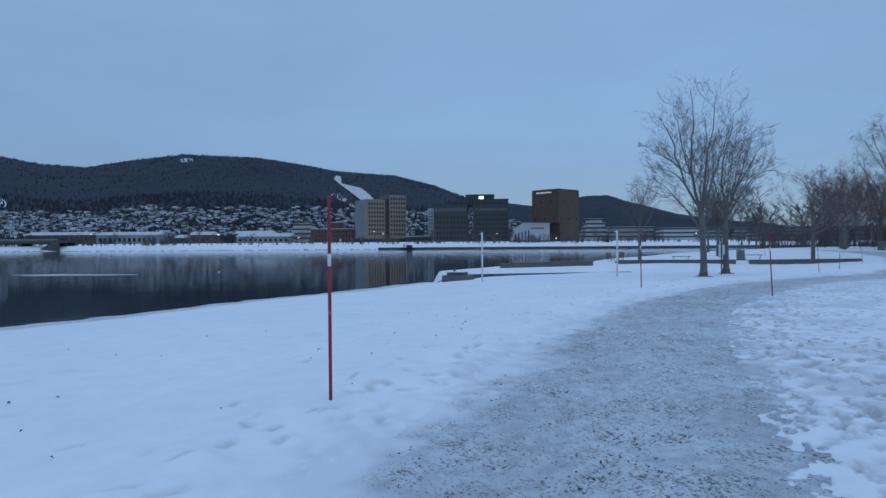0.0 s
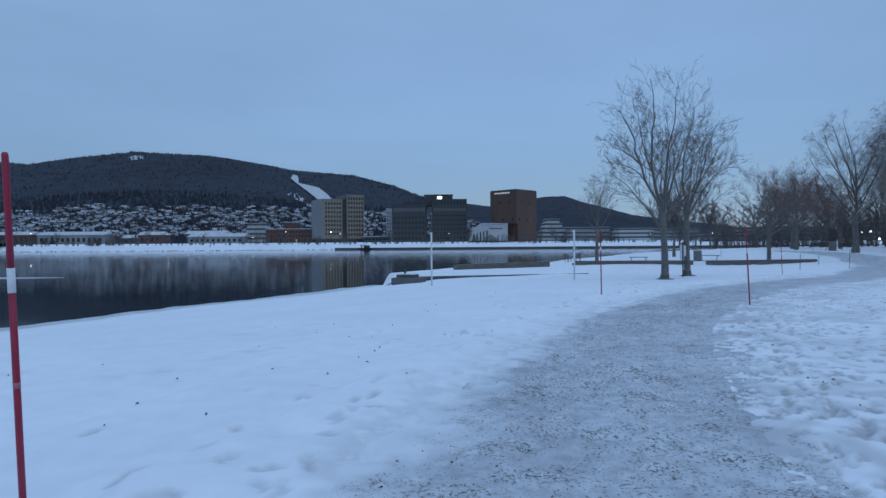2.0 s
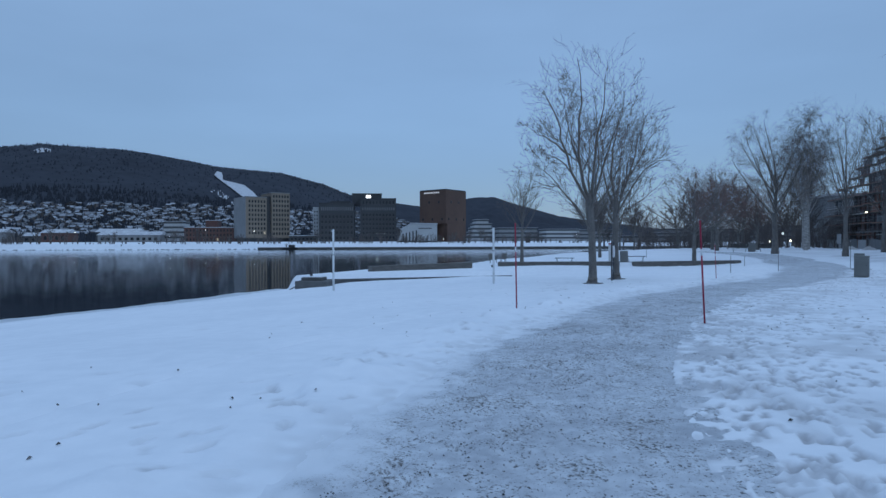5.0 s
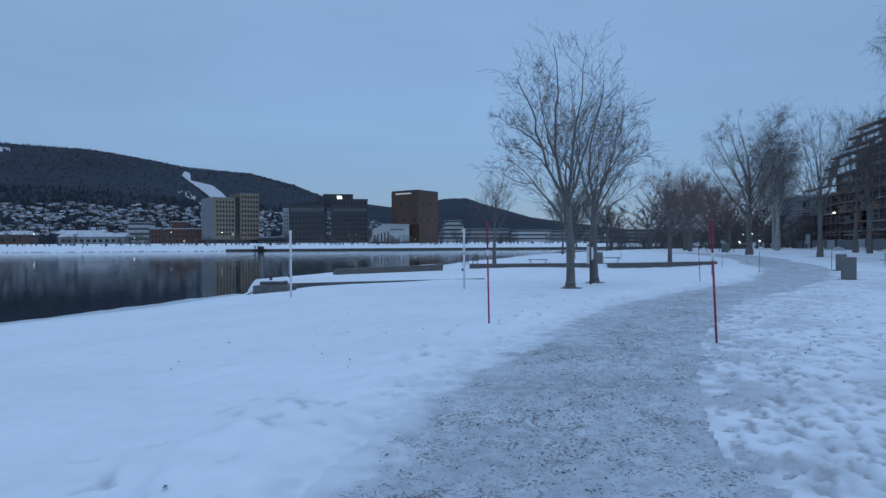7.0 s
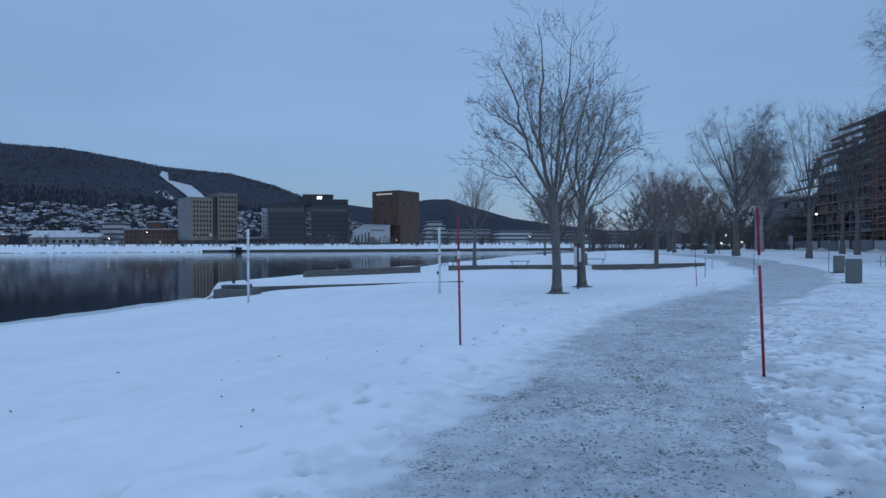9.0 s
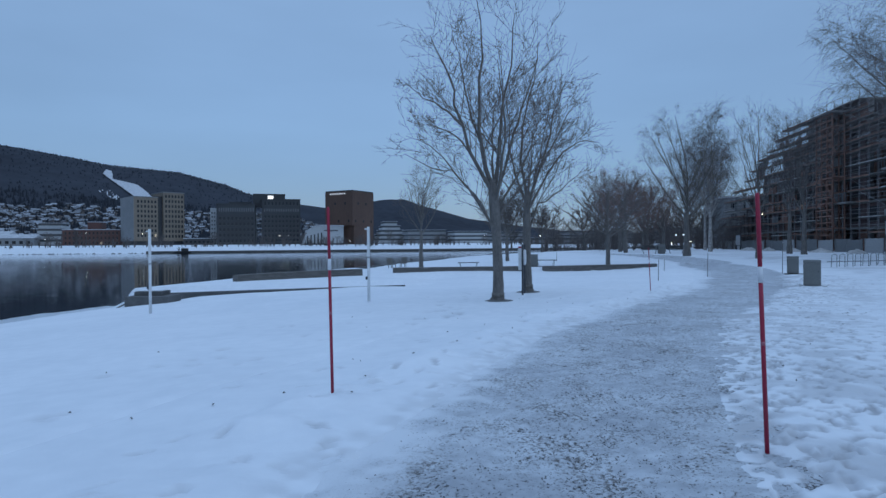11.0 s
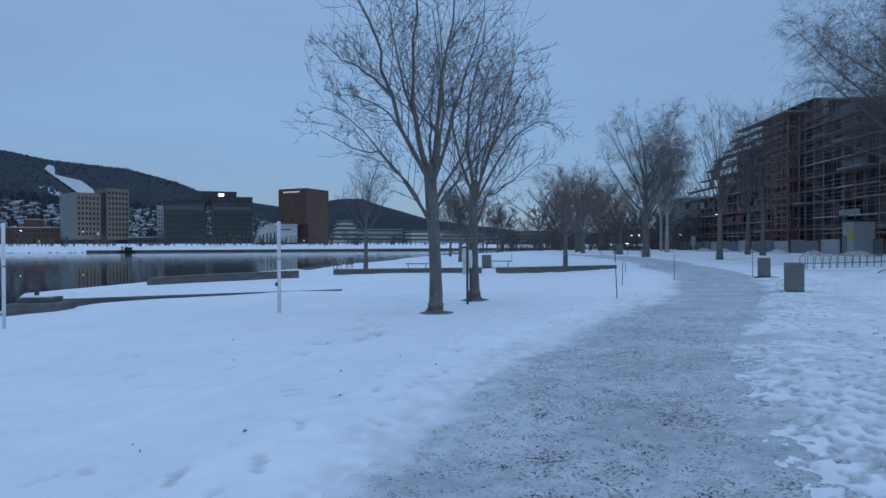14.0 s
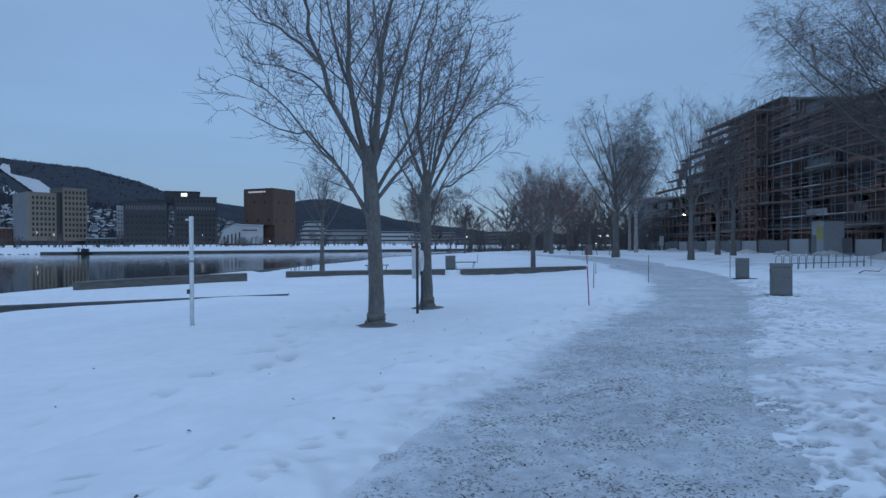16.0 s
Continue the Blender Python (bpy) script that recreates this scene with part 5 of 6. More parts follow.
def shared_box(name, sx, sy, sz, material):
    bm = box(sx, sy, sz)
    me = bpy.data.meshes.new(name)
    bm.to_mesh(me)
    bm.free()
    me.materials.append(material)
    return me


def put(name, me, parent, at, turn=0.0):
    ob = new(name, me)
    ob.parent = parent
    ob.matrix_basis = pose(*at, 0, 0, turn)
    return ob


def window_grid(parent, x0, x1, z0, z1, cols, rows, fill_x, fill_z, y=0.0, lit=(), seed=0, material=None):
    """Windows in rows on the front of a house, each with frame and pane."""
    w, h = (x1 - x0) / cols, (z1 - z0) / rows
    pane = shared_box("pane", w * fill_x, 0.12, h * fill_z, material or GLASS_DARK)
    lit_pane = shared_box("pane", w * fill_x, 0.12, h * fill_z, LIT_ROOM)
    sill = shared_box("sill", w * fill_x * 1.12, 0.22, 0.12, FRAME)
    for r in range(rows):
        for c in range(cols):
            at = (x0 + (c + 0.5) * w, y - 0.05, z0 + (r + 0.5) * h - h * fill_z / 2)
            win = put("window", lit_pane if (r, c) in lit else pane, parent, at)
            put("sill", sill, win, (0, -0.06, -0.12))


def house_block(parent, name, x0, x1, y0, y1, z0, z1, material, roof=0.5, roof_mat=None, label=""):
    part(name, box(x1 - x0, y1 - y0, z1 - z0, ((x0 + x1) / 2, (y0 + y1) / 2, z0)), material, parent, label)
    if roof:
        part("roof", box(x1 - x0 + 0.5, y1 - y0 + 0.5, roof, ((x0 + x1) / 2, (y0 + y1) / 2, z1)), roof_mat or SNOW_HAZED, parent)


FAR_Z = 0.9
# beige office towers, turned to the river
t = thing("office_building", pose(-82.7, 430, FAR_Z, 0, 0, 30), "beige and grey office towers with square windows", "building")
house_block(t, "wall", 0, 14.5, 0, 24, 4, 31.7, BEIGE, 0.5, GREYWALL)
part("end_wall", box(0.3, 24, 27.7, (-0.16, 12, 4)), GREYWALL, t, "plain grey end wall")
house_block(t, "link", 14.6, 17.8, 1.5, 20, 4, 32.5, DARKWALL, 0.3, DARKWALL)
house_block(t, "wall", 17.9, 31, -0.5, 20, 4, 35.2, BEIGE, 0.5, GREYWALL)
house_block(t, "ground_floor", 0.6, 30.4, 0.8, 22, -1, 4, DARKWALL, 0)
window_grid(t, 1.5, 14.0, 6, 30.5, 6, 8, 0.5, 0.55, 0, {(0, 5)})
window_grid(t, 18.4, 30.6, 5.5, 34.5, 6, 9, 0.52, 0.55, -0.5)
# dark twin buildings with a stair tower between
t = thing("office_building", pose(-33.7, 425, FAR_Z), "dark slate-clad office building beside the river", "building")
house_block(t, "wall", 0, 23.6, 0, 22, -1, 27.2, DARKWALL, 0.5, DARKWALL)
window_grid(t, 1.0, 23, 20.5, 27, 16, 1, 0.38, 0.36, 0, (), 0, GREYWALL)
window_grid(t, 1.0, 23, 2, 20, 9, 5, 0.5, 0.5, 0)
part("roof_screen", box(14, 10, 1.6, (14, 12, 27.7)), DARKWALL, t)
t = thing("stair_tower", pose(-9.8, 429, FAR_Z), "open steel stair tower between dark buildings", "stair tower")
for k in range(9):
    part("landing", box(3.8, 3, 0.25, (1.9, 1.5, 2.6 * (k + 0.6)), 0, None), GREYWALL, t)
for sx in (0.1, 3.7):
    part("mast", box(0.3, 0.3, 24, (sx, 0.1, -1)), GREYWALL, t)
for k in range(8):
    part("stair_flight", box(4.2, 0.5, 0.3, (0, 0, 0), 0, Matrix.Translation((1.9, 0.3, 2.9 + 2.6 * k)) @ Matrix.Rotation(radians(32 if k % 2 else -32), 4, "Y")), GREYWALL, t)
t = thing("office_building", pose(-6.0, 425, FAR_Z), "tall dark office building with a lit rooftop sign", "building")
house_block(t, "wall", 0, 24.3, 0, 24, -1, 30.6, DARKWALL, 0.4, DARKWALL)
house_block(t, "penthouse", -5.5, 14.6, 5, 20, 26, 34.2, DARKWALL, 0.4, DARKWALL)
window_grid(t, 1.0, 23.6, 22.0, 25.5, 15, 1, 0.42, 0.5, 0, (), 0, GREYWALL)
window_grid(t, 1.0, 23.6, 2.5, 21, 10, 6, 0.5, 0.5, 0)
window_grid(t, 1.0, 23.6, 26, 30, 10, 1, 0.4, 0.5, 0)
part("rooftop_sign", box(3.3, 0.5, 2.1, (5.5, 4.7, 31.2)), SIGN_GLOW, t, "small bright white lit sign")
# pale narrow house and low dark shed
t = thing("apartment_block", pose(-39.5, 445, FAR_Z), "narrow white apartment block", "building")
house_block(t, "wall", 0, 3.8, 0, 12, 0, 25.4, PALEWALL, 0.4)
window_grid(t, 0.3, 3.6, 3, 24, 2, 8, 0.4, 0.4, 0)
t = thing("warehouse", pose(-55.5, 440, FAR_Z), "low dark warehouse with snowy roof", "building")
house_block(t, "wall", 0, 19.4, 0, 14, -0.5, 5.4, DARKWALL, 0.5)
window_grid(t, 0.5, 19, 2, 4.6, 7, 1, 0.5, 0.5, 0)
# pale hall with a sloping roof, under the overhang of the rust-brown tower
t = thing("riverside_hall", pose(17.8, 392, FAR_Z), "pale grey riverside hall with a sloping roof", "building")
V = [(0, 0, -0.6), (25.3, 0, -0.6), (25.3, 16, -0.6), (0, 16, -0.6), (2.5, 0, 8.6), (9, 0, 12.6), (25.3, 0, 12.2), (25.3, 16, 12.2), (9, 16, 12.6), (2.5, 16, 8.6)]
mesh_object("wall", V, [(0, 1, 6, 5, 4), (1, 2, 7, 6), (2, 3, 9, 8, 7), (3, 0, 4, 9)], PALEWALL, t)
V = [(2.0, -0.3, 8.5), (9, -0.3, 12.7), (25.6, -0.3, 12.3), (25.6, 16.3, 12.3), (9, 16.3, 12.7), (2.0, 16.3, 8.5)]
V += [(x, y, z + 0.5) for x, y, z in V]
mesh_object("roof", V, [(6, 7, 10, 11), (7, 8, 9, 10), (0, 1, 7, 6), (1, 2, 8, 7), (2, 3, 9, 8), (5, 4, 1, 0), (4, 3, 2, 1)], SNOW_HAZED, t)
for k in range(5):
    part("window", box(0.7, 0.15, 5.5 + 0.5 * k, (3.6 + 2.1 * k, -0.05, 0.8)), GLASS_DARK, t)
part("glazed_base", box(24, 0.15, 2.0, (13, -0.08, -0.3)), GLASS_DARK, t)
for k in range(8):
    part("sign_bar", box(0.75, 0.12, 0.8, (14 + 1.05 * k, -0.1, 9.2)), DARKWALL, t)
t = thing("tower_building", pose(49.0, 395, FAR_Z, 0, 0, 45), "leaning rust-brown tower clad in metal sheets", "building")
part("upper_part", box(22, 22, 21.6, (11, 11, 12.8), 0.1), RUST, t)
part("lower_part", box(20, 15, 14.0, (11.8, 7.6, -1.2), 0.1), RUST, t)
part("roof", box(21.6, 21.6, 0.7, (11, 11, 34.4)), DARKWALL, t)
for k in range(9):
    part("sign_letter", box(0.12, 1.1, 0.9, (-0.08, 6 + 1.45 * k, 32.6)), SIGN_PALE, t)
for k in range(7):
    for q in range(5):
        if (k * 3 + q * 5) % 9 == 0:
            part("window", box(1.1, 0.12, 1.5, (3 + 2.7 * k, -0.03, 15 + 3.7 * q)), GLASS_DARK, t)
            part("window", box(0.12, 1.1, 1.5, (-0.03, 3 + 2.7 * k, 15 + 3.7 * q)), GLASS_DARK, t)


def banded_building(x, y, w, d, floors, h, step, name, label, wall, turn=0.0, glass=None):
    """Offices with a ribbon of windows and a snowy ledge on each floor, set back by step."""
    t = thing(name, pose(x, y, FAR_Z - 1.2, 0, 0, turn), label, "building")
    for k in range(floors):
        s = step * k
        part("storey", box(w - 2 * s, d - s, h * 0.5, (w / 2, d / 2 + s, h * k)), wall, t)
        part("window_band", box(w - 2 * s - 0.4, d - s - 0.4, h * 0.42, (w / 2, d / 2 + s, h * (k + 0.5))), glass or GLASS_PALE, t)
        part("ledge", box(w - 2 * s + 0.8, d - s + 0.8, h * 0.08, (w / 2, d / 2 + s, h * (k + 0.92))), LEDGE, t)
    return t


banded_building(82.6, 520, 31, 30, 6, 3.7, 2.0, "office_building", "terraced pale office building with snowy ledges", PALEWALL)
banded_building(106, 500, 32, 24, 4, 3.5, 0, "office_building", "grey office building with ribbon windows", GREYWALL)
banded_building(140, 480, 27, 22, 4, 3.1, 0, "office_building", "striped office building with snowy ledges", PALEWALL)
banded_building(172, 505, 44, 22, 4, 3.1, 0.6, "office_building", "long grey riverside block", GREYWALL)
banded_building(240, 480, 60, 22, 4, 3.2, 0, "apartment_block", "long grey apartment block beyond the river", GREYWALL)
banded_building(320, 470, 50, 22, 5, 3.0, 0, "apartment_block", "grey apartment block beyond the river", GREYWALL)
banded_building(-151.5, 470, 17, 20, 5, 3.6, 0.5, "office_building", "white terraced office building with dark window bands", PALEWALL)
t = thing("brick_factory", pose(-128.6, 450, FAR_Z), "old dark red brick factory by the river", "building")
house_block(t, "wall", 0, 33.5, 0, 18, -0.5, 11.5, BRICK, 0.4)
house_block(t, "tower", 14, 22, 2, 14, 11, 16.5, BRICK, 0.4)
window_grid(t, 0.8, 32.8, 1.5, 11, 14, 3, 0.45, 0.55, 0, {(0, 9)})
for x, y, w, h, wall, lab in ((-303, 460, 50, 8.5, GREYWALL, "long grey industrial hall with snowy roof"), (-245, 470, 22, 6, DARKWALL, "low dark shed with snowy roof"),
                              (-225, 455, 17, 8, BRICK, "small brick workshop with snowy roof"), (-190, 460, 42, 6.5, GREYWALL, "low grey depot with snowy roof"),
                              (-370, 470, 55, 9, BRICK, "long brick works with snowy roof"), (-200, 480, 30, 9, DARKWALL, "dark storage hall with snowy roof")):
    t = thing("industrial_hall", pose(x, y, FAR_Z), lab, "building", "industrial halls on the far bank")
    part("wall", box(w, 16, h + 1, (w / 2, 8, -1)), wall, t)
    V = [(-0.6, -0.6, h), (w + 0.6, -0.6, h), (w + 0.6, 8, h + 2.6), (-0.6, 8, h + 2.6), (w + 0.6, 16.6, h), (-0.6, 16.6, h)]
    mesh_object("roof", V, [(0, 1, 2, 3), (3, 2, 4, 5), (0, 3, 5), (1, 4, 2)], SNOW_HAZED, t)
    window_grid(t, 1, w - 1, 2, h - 1, int(w / 4), 1, 0.5, 0.55, 0)

# embankment of the far shore
t = thing("far_quay", pose(0, 0, 0), "dark timber quay along the far bank", "quay", "", "structure")
part("quay_face", box(640, 1.2, 1.5, (260, 348.6, -2.6)), CONCRETE_DARK, t)
part("quay_deck", box(640, 3.0, 0.15, (260, 349.6, -1.1)), TIMBER, t)
for k in range(40):
    part("pile", box(0.5, 0.5, 2.2, (-56 + 10 * k, 347.7, -3.4)), TIMBER, t)
t = thing("shore_rocks", pose(0, 0, 0), "dark stones along the far waterline", "rocks", "", "stuff")
heap = Heap()
g2 = np.random.default_rng(91)
for k in range(500):
    x, r = g2.uniform(-520, -55), g2.uniform(0.3, 0.9)
    V = [(x + r * math.cos(a) * g2.uniform(0.8, 1.6), 349.8 + g2.uniform(-0.4, 0.5) + r * math.sin(a), -2.2) for a in (0, 1.2, 2.5, 3.8, 5.0)] + [(x, 350.2, -2.0 + r * 0.5)]
    heap.add(V, [(j, (j + 1) % 5, 5) for j in range(5)])
heap.done("stone", [CONCRETE_DARK], t)

# road bridge at the upstream end
t = thing("road_bridge", pose(-404, 378, 0, 0, 0, -8), "dark concrete road bridge over the river", "bridge")
part("deck", box(150, 11, 1.6, (75, 0, 3.0)), CONCRETE_DARK, t)
part("parapet", box(150, 0.4, 1.0, (75, -5.4, 4.6)), CONCRETE, t)
for x in (40, 85, 121):
    part("pier", box(4.0, 8, 7.0, (x, 0, -4), 0.3), CONCRETE_DARK, t)
V = [(134, -6, -2.5), (152, -6, -2.5), (152, -6, 3.0), (146, -6, 3.0), (134, 6, -2.5), (152, 6, -2.5), (152, 6, 3.0), (146, 6, 3.0)]
mesh_object("abutment", V, [(0, 1, 2, 3), (4, 7, 6, 5), (0, 3, 7, 4), (3, 2, 6, 7)], CONCRETE_DARK, t)

# moored boat
t = thing("boat", pose(-42, 343.5, WATER_Z), "small dark moored boat with a cabin", "boat")
bm = box(9, 2.6, 1.2, (0, 0, -0.3))
for v in bm.verts:
    if v.co.z < 0:
        v.co.x *= 0.8
        v.co.y *= 0.6
    if v.co.x < -3:
        v.co.y *= 0.25
part("hull", bm, STEEL, t)
part("cabin", box(3.2, 1.9, 1.5, (0.8, 0, 0.9), 0.1), DARKWALL, t)
part("cabin_roof", box(3.4, 2.1, 0.12, (0.8, 0, 2.4)), SNOW_HAZED, t)


# lamps and bare trees on the far bank
def street_lamp(x, y, z, h, glow, label, group):
    t = thing("street_lamp", pose(x, y, z), label, "street lamp", group)
    tube_part("pole", [(0, 0, -0.3), (0, 0, h * 0.6), (0, 0, h)], [0.09, 0.07, 0.05], STEEL, t, 8)
    tube_part("arm", [(0, 0, h), (0, -0.3, h + 0.15), (0, -0.8, h + 0.2)], [0.05, 0.045, 0.04], STEEL, t, 6)
    part("lamp_head", box(0.34, 0.6, 0.14, (0, -0.9, h + 0.14), 0.03), STEEL, t)
    part("lens", box(0.20, 0.30, 0.16, (0, -0.9, h - 0.03), 0.04), glow, t, "glowing lamp lens")
    return t


for x, z in ((-95.4, 8.0), (-67.6, 7.6), (5.0, 6.2), (9.7, 6.2), (45.6, 3.0), (-186, 7.5), (-280, 8.5), (-128, 5), (130, 5.5), (168, 5.5)):
    lamp = street_lamp(x, 380 if x > -100 else 420, FAR_Z, z, LAMP, "lit street lamp on the far bank", "lamps on the far bank")
    lamp.matrix_basis = lamp.matrix_basis @ Matrix.Diagonal((1.6, 1.6, 1, 1))

QUICK = dict(FAR, counts=(8, 5), thin=0.035)
far_tree = bare_tree(-182, 366, 0, [(0, 0, 0), (0, 0, 1.2), (0, 0, 2.4)], (0.25, 0.2, 0.16), grown_limbs(g, 8, 2.6, 1.8, 9, 0.12, 0.6), QUICK, 81,
                     "small bare tree on the far bank", group="trees on the far bank", z=0.8)
for k, x in enumerate((-300, -262, -236, -176, -150, -142, -112, -96, -74, -58, -30, 18, 30, 52, 60, 68, 96, 128, 150, 175, 205, 230, 262, 300)):
    copy_thing(far_tree, pose(x, 364 + (k * 7) % 16, 0.8, 0, 0, k * 77) @ Matrix.Diagonal((1, 1, 0.7 + 0.16 * (k % 4), 1)))


for k in range(7):
    f = k / 6
    copy_thing(far_tree, pose(62 + 150 * f + (k * 13) % 17, 158 + 92 * f - (k * 29) % 23, 0.2, 0, 0, k * 51) @ Matrix.Diagonal((1.1, 1.1, 0.7 + 0.22 * (k % 4), 1)))

for k in range(13):
    copy_thing(far_tree, pose(58 + (k * 37) % 60, 112 + (k * 23) % 44, 0.2, 0, 0, k * 83) @ Matrix.Diagonal((1.5, 1.5, 1.0 + 0.2 * (k % 4), 1)))


# ---------------------------------------------------------------- building site beside the park
WOOD_RAW = mat("raw_timber_boards", (0.30, 0.165, 0.12), (0.18, 0.10, 0.08), rough=0.85, scale=0.8, fine=8, bump=0.1)
BROWN_BRICK = mat("brown_brickwork", (0.24, 0.165, 0.155), (0.14, 0.10, 0.098), rough=0.9, scale=0.6, fine=8, bump=0.2)
SLAB = mat("raw_concrete_slab", (0.26, 0.25, 0.24), (0.18, 0.175, 0.17), rough=0.9, scale=0.5, fine=6, bump=0.2)
SITE_BOARD = mat("white_site_panels", (0.36, 0.365, 0.37), (0.28, 0.285, 0.29), rough=0.6, scale=0.5, fine=6, bump=0.05)
SITE_GREY = mat("grey_site_panels", (0.17, 0.175, 0.18), (0.12, 0.125, 0.13), rough=0.6, scale=0.5, fine=6, bump=0.05)
YELLOW = mat("yellow_sign", (0.42, 0.36, 0.06), (0.34, 0.29, 0.05), rough=0.5, bump=0)

SCAFFOLD = mat("scaffold_tubes", (0.34, 0.34, 0.35), (0.24, 0.24, 0.25), rough=0.5, metal=0.2)
site = pose(61.3, 40.1, 0.15, 0, 0, 67.5)
ENDS = (82, 80, 74, 66, 58, 51)
STARTS = (-26, -26, -26, -26, -26, 34)
FLOOR = 3.15
g3 = np.random.default_rng(123)
t = thing("apartment_building", site, "unfinished brown apartment building behind scaffolding", "building")
panel_w = 3.9
solid = shared_box("wall_panel", panel_w, 0.3, FLOOR - 0.3, BROWN_BRICK)
infill = shared_box("wall_panel", panel_w * 0.45, 0.22, FLOOR - 0.3, WOOD_RAW)
opening = shared_box("window_opening", panel_w * 0.5, 0.12, FLOOR * 0.6, DARKWALL)
post_me = shared_box("stud", 0.14, 0.2, FLOOR - 0.3, WOOD_RAW)
pier_me = shared_box("pier", 0.5, 0.5, FLOOR - 0.3, SLAB)
rail_me = shared_box("window_frame", panel_w * 0.54, 0.16, 0.12, FRAME)
for k, end in enumerate(ENDS):
    z, first = FLOOR * k, STARTS[k]
    part("floor_slab", box(end - first, 15, 0.28, ((end + first) / 2, -7.0, z + FLOOR - 0.29), 0.02), SLAB, t)
    part("core_wall", box(end - first - 1, 0.3, FLOOR - 0.3, ((end + first) / 2, -2.2, z)), BROWN_BRICK, t)
    part("end_wall", box(0.3, 13, FLOOR - 0.3, (end - 0.4, -7.2, z)), BROWN_BRICK, t)
    for j in range(int((end - first) / 4.0)):
        x = first + 2 + 4.0 * j
        kind = g3.random()
        put("pier", pier_me, t, (x - 2.0, -0.6, z))
        if kind < (0.0 if k == 0 else 0.40):
            put("wall_panel", solid, t, (x, -0.2, z))
            win = put("window_opening", opening, t, (x + 0.3, -0.08, z + 0.55))
            put("window_frame", rail_me, win, (0, 0.03, 0.05))
        elif kind < 0.62:
            put("wall_panel", infill, t, (x + g3.choice((-1, 1)), -0.3, z))
            put("stud", post_me, t, (x, -0.25, z))
        elif kind < 0.9:
            for q in range(int(g3.integers(2, 6))):
                put("stud", post_me, t, (x + g3.uniform(-1.7, 1.7), -0.25 - g3.random(), z))
# raw timber stair tower standing before the facade
t = thing("stair_tower", site @ pose(37.8, 2.1, 0), "open raw timber stair tower against the scaffolding", "stair tower")
for sx in (-2.1, -0.7, 0.7, 2.1):
    for sy in (-0.5, 0.9):
        part("post", box(0.13, 0.13, 17.6, (sx, sy, -0.1)), WOOD_RAW, t)
for k in range(22):
    part("rail", box(4.4, 0.08, 0.13, (0, 0.98, 0.5 + 0.8 * k)), WOOD_RAW, t)
for k in range(5):
    part("landing", box(4.3, 1.4, 0.12, (0, 0.2, 3.0 + 3.2 * k)), WOOD_RAW, t)
    V, F = tube([(-1.6, 0.3, 3.0 + 3.2 * k - 3.1), (1.6, 0.3, 3.0 + 3.2 * k)], [0.12, 0.12], 4)
    mesh_object("flight", V, F, WOOD_RAW, t)
part("tower_roof", box(5.2, 2.6, 0.2, (0, 0.2, 17.5), 0.02), SLAB, t)

# scaffold lifts: height of the deck, where it starts, where it ends
LIFTS = ((2.3, -27, 86), (4.25, -27, 85), (6.0, -27, 85), (7.4, -27, 84), (9.1, -27, 83), (10.75, -27, 78), (12.3, -27, 72), (13.7, -27, 68.5), (15.2, -27, 65),
         (16.2, 30, 61.5), (17.3, 31, 58), (18.5, 33, 55))
t = thing("scaffolding", site @ pose(0, 0.75, 0), "steel facade scaffolding with plank decks and rails", "scaffolding")
for j in range(57):
    x = -27 + 2.0 * j
    tops = [z for z, a, b in LIFTS if a - 0.5 <= x <= b + 0.5]
    if not tops:
        continue
    h = max(tops) + g3.uniform(0.7, 1.2)
    for sy in (-0.45, 0.45):
        V, F = tube([(x, sy, -0.1), (x, sy, h)], [0.036, 0.036], 5)
        mesh_object("standard", V, F, SCAFFOLD, t)
for k, (z, a, b) in enumerate(LIFTS):
    x = a
    while x < b:
        w = min(float(g3.choice((4.0, 6.0, 8.0, 12.0))), b - x)
        sag = g3.uniform(-0.10, 0.10)
        part("plank_deck", box(w - 0.06, 0.9, 0.09, (x + w / 2, 0, z + sag), 0), TIMBER, t)
        if g3.random() < 0.75:
            part("snow_on_deck", box(w * g3.uniform(0.5, 0.95), 0.7, 0.09, (x + w / 2, 0.12, z + sag + 0.092), 0), SNOW_DIRTY, t)
        if g3.random() < 0.75:
            part("toe_board", box(w, 0.035, 0.17, (x + w / 2, 0.47, z + sag + 0.09)), WOOD_RAW, t)
        for q in (0.55, 1.05):
            if g3.random() < 0.85:
                V, F = tube([(x - 0.2, 0.49, z + sag + q), (x + w + 0.2, 0.49, z + sag + q + g3.uniform(-0.05, 0.05))], [0.028, 0.028], 5)
                mesh_object("guard_rail", V, F, SCAFFOLD, t)
        if k and g3.random() < 0.35:
            V, F = tube([(x, 0.52, LIFTS[k - 1][0]), (x + min(w, 4), 0.52, z)], [0.025, 0.025], 5)
            mesh_object("brace", V, F, SCAFFOLD, t)
        x += w
# sheets, boards and pallets left on the decks
for j in range(60):
    k = int(g3.integers(1, 10))
    x = g3.uniform(-8, LIFTS[k][2] - 4)
    w, h = g3.uniform(1.2, 4.0), g3.uniform(0.4, 1.5)
    t = thing("building_board", site @ pose(x, 0.80 + g3.uniform(-0.1, 0.1), LIFTS[k][0] + 0.09, 0, 0, g3.uniform(-3, 3)), "sheet of building board leaning on the scaffold deck", "board", "boards on the scaffolding")
    part("sheet", box(w, 0.05, h, (0, 0, 0)), (SITE_BOARD, WOOD_RAW, SITE_GREY, BROWN_BRICK)[j % 4], t)
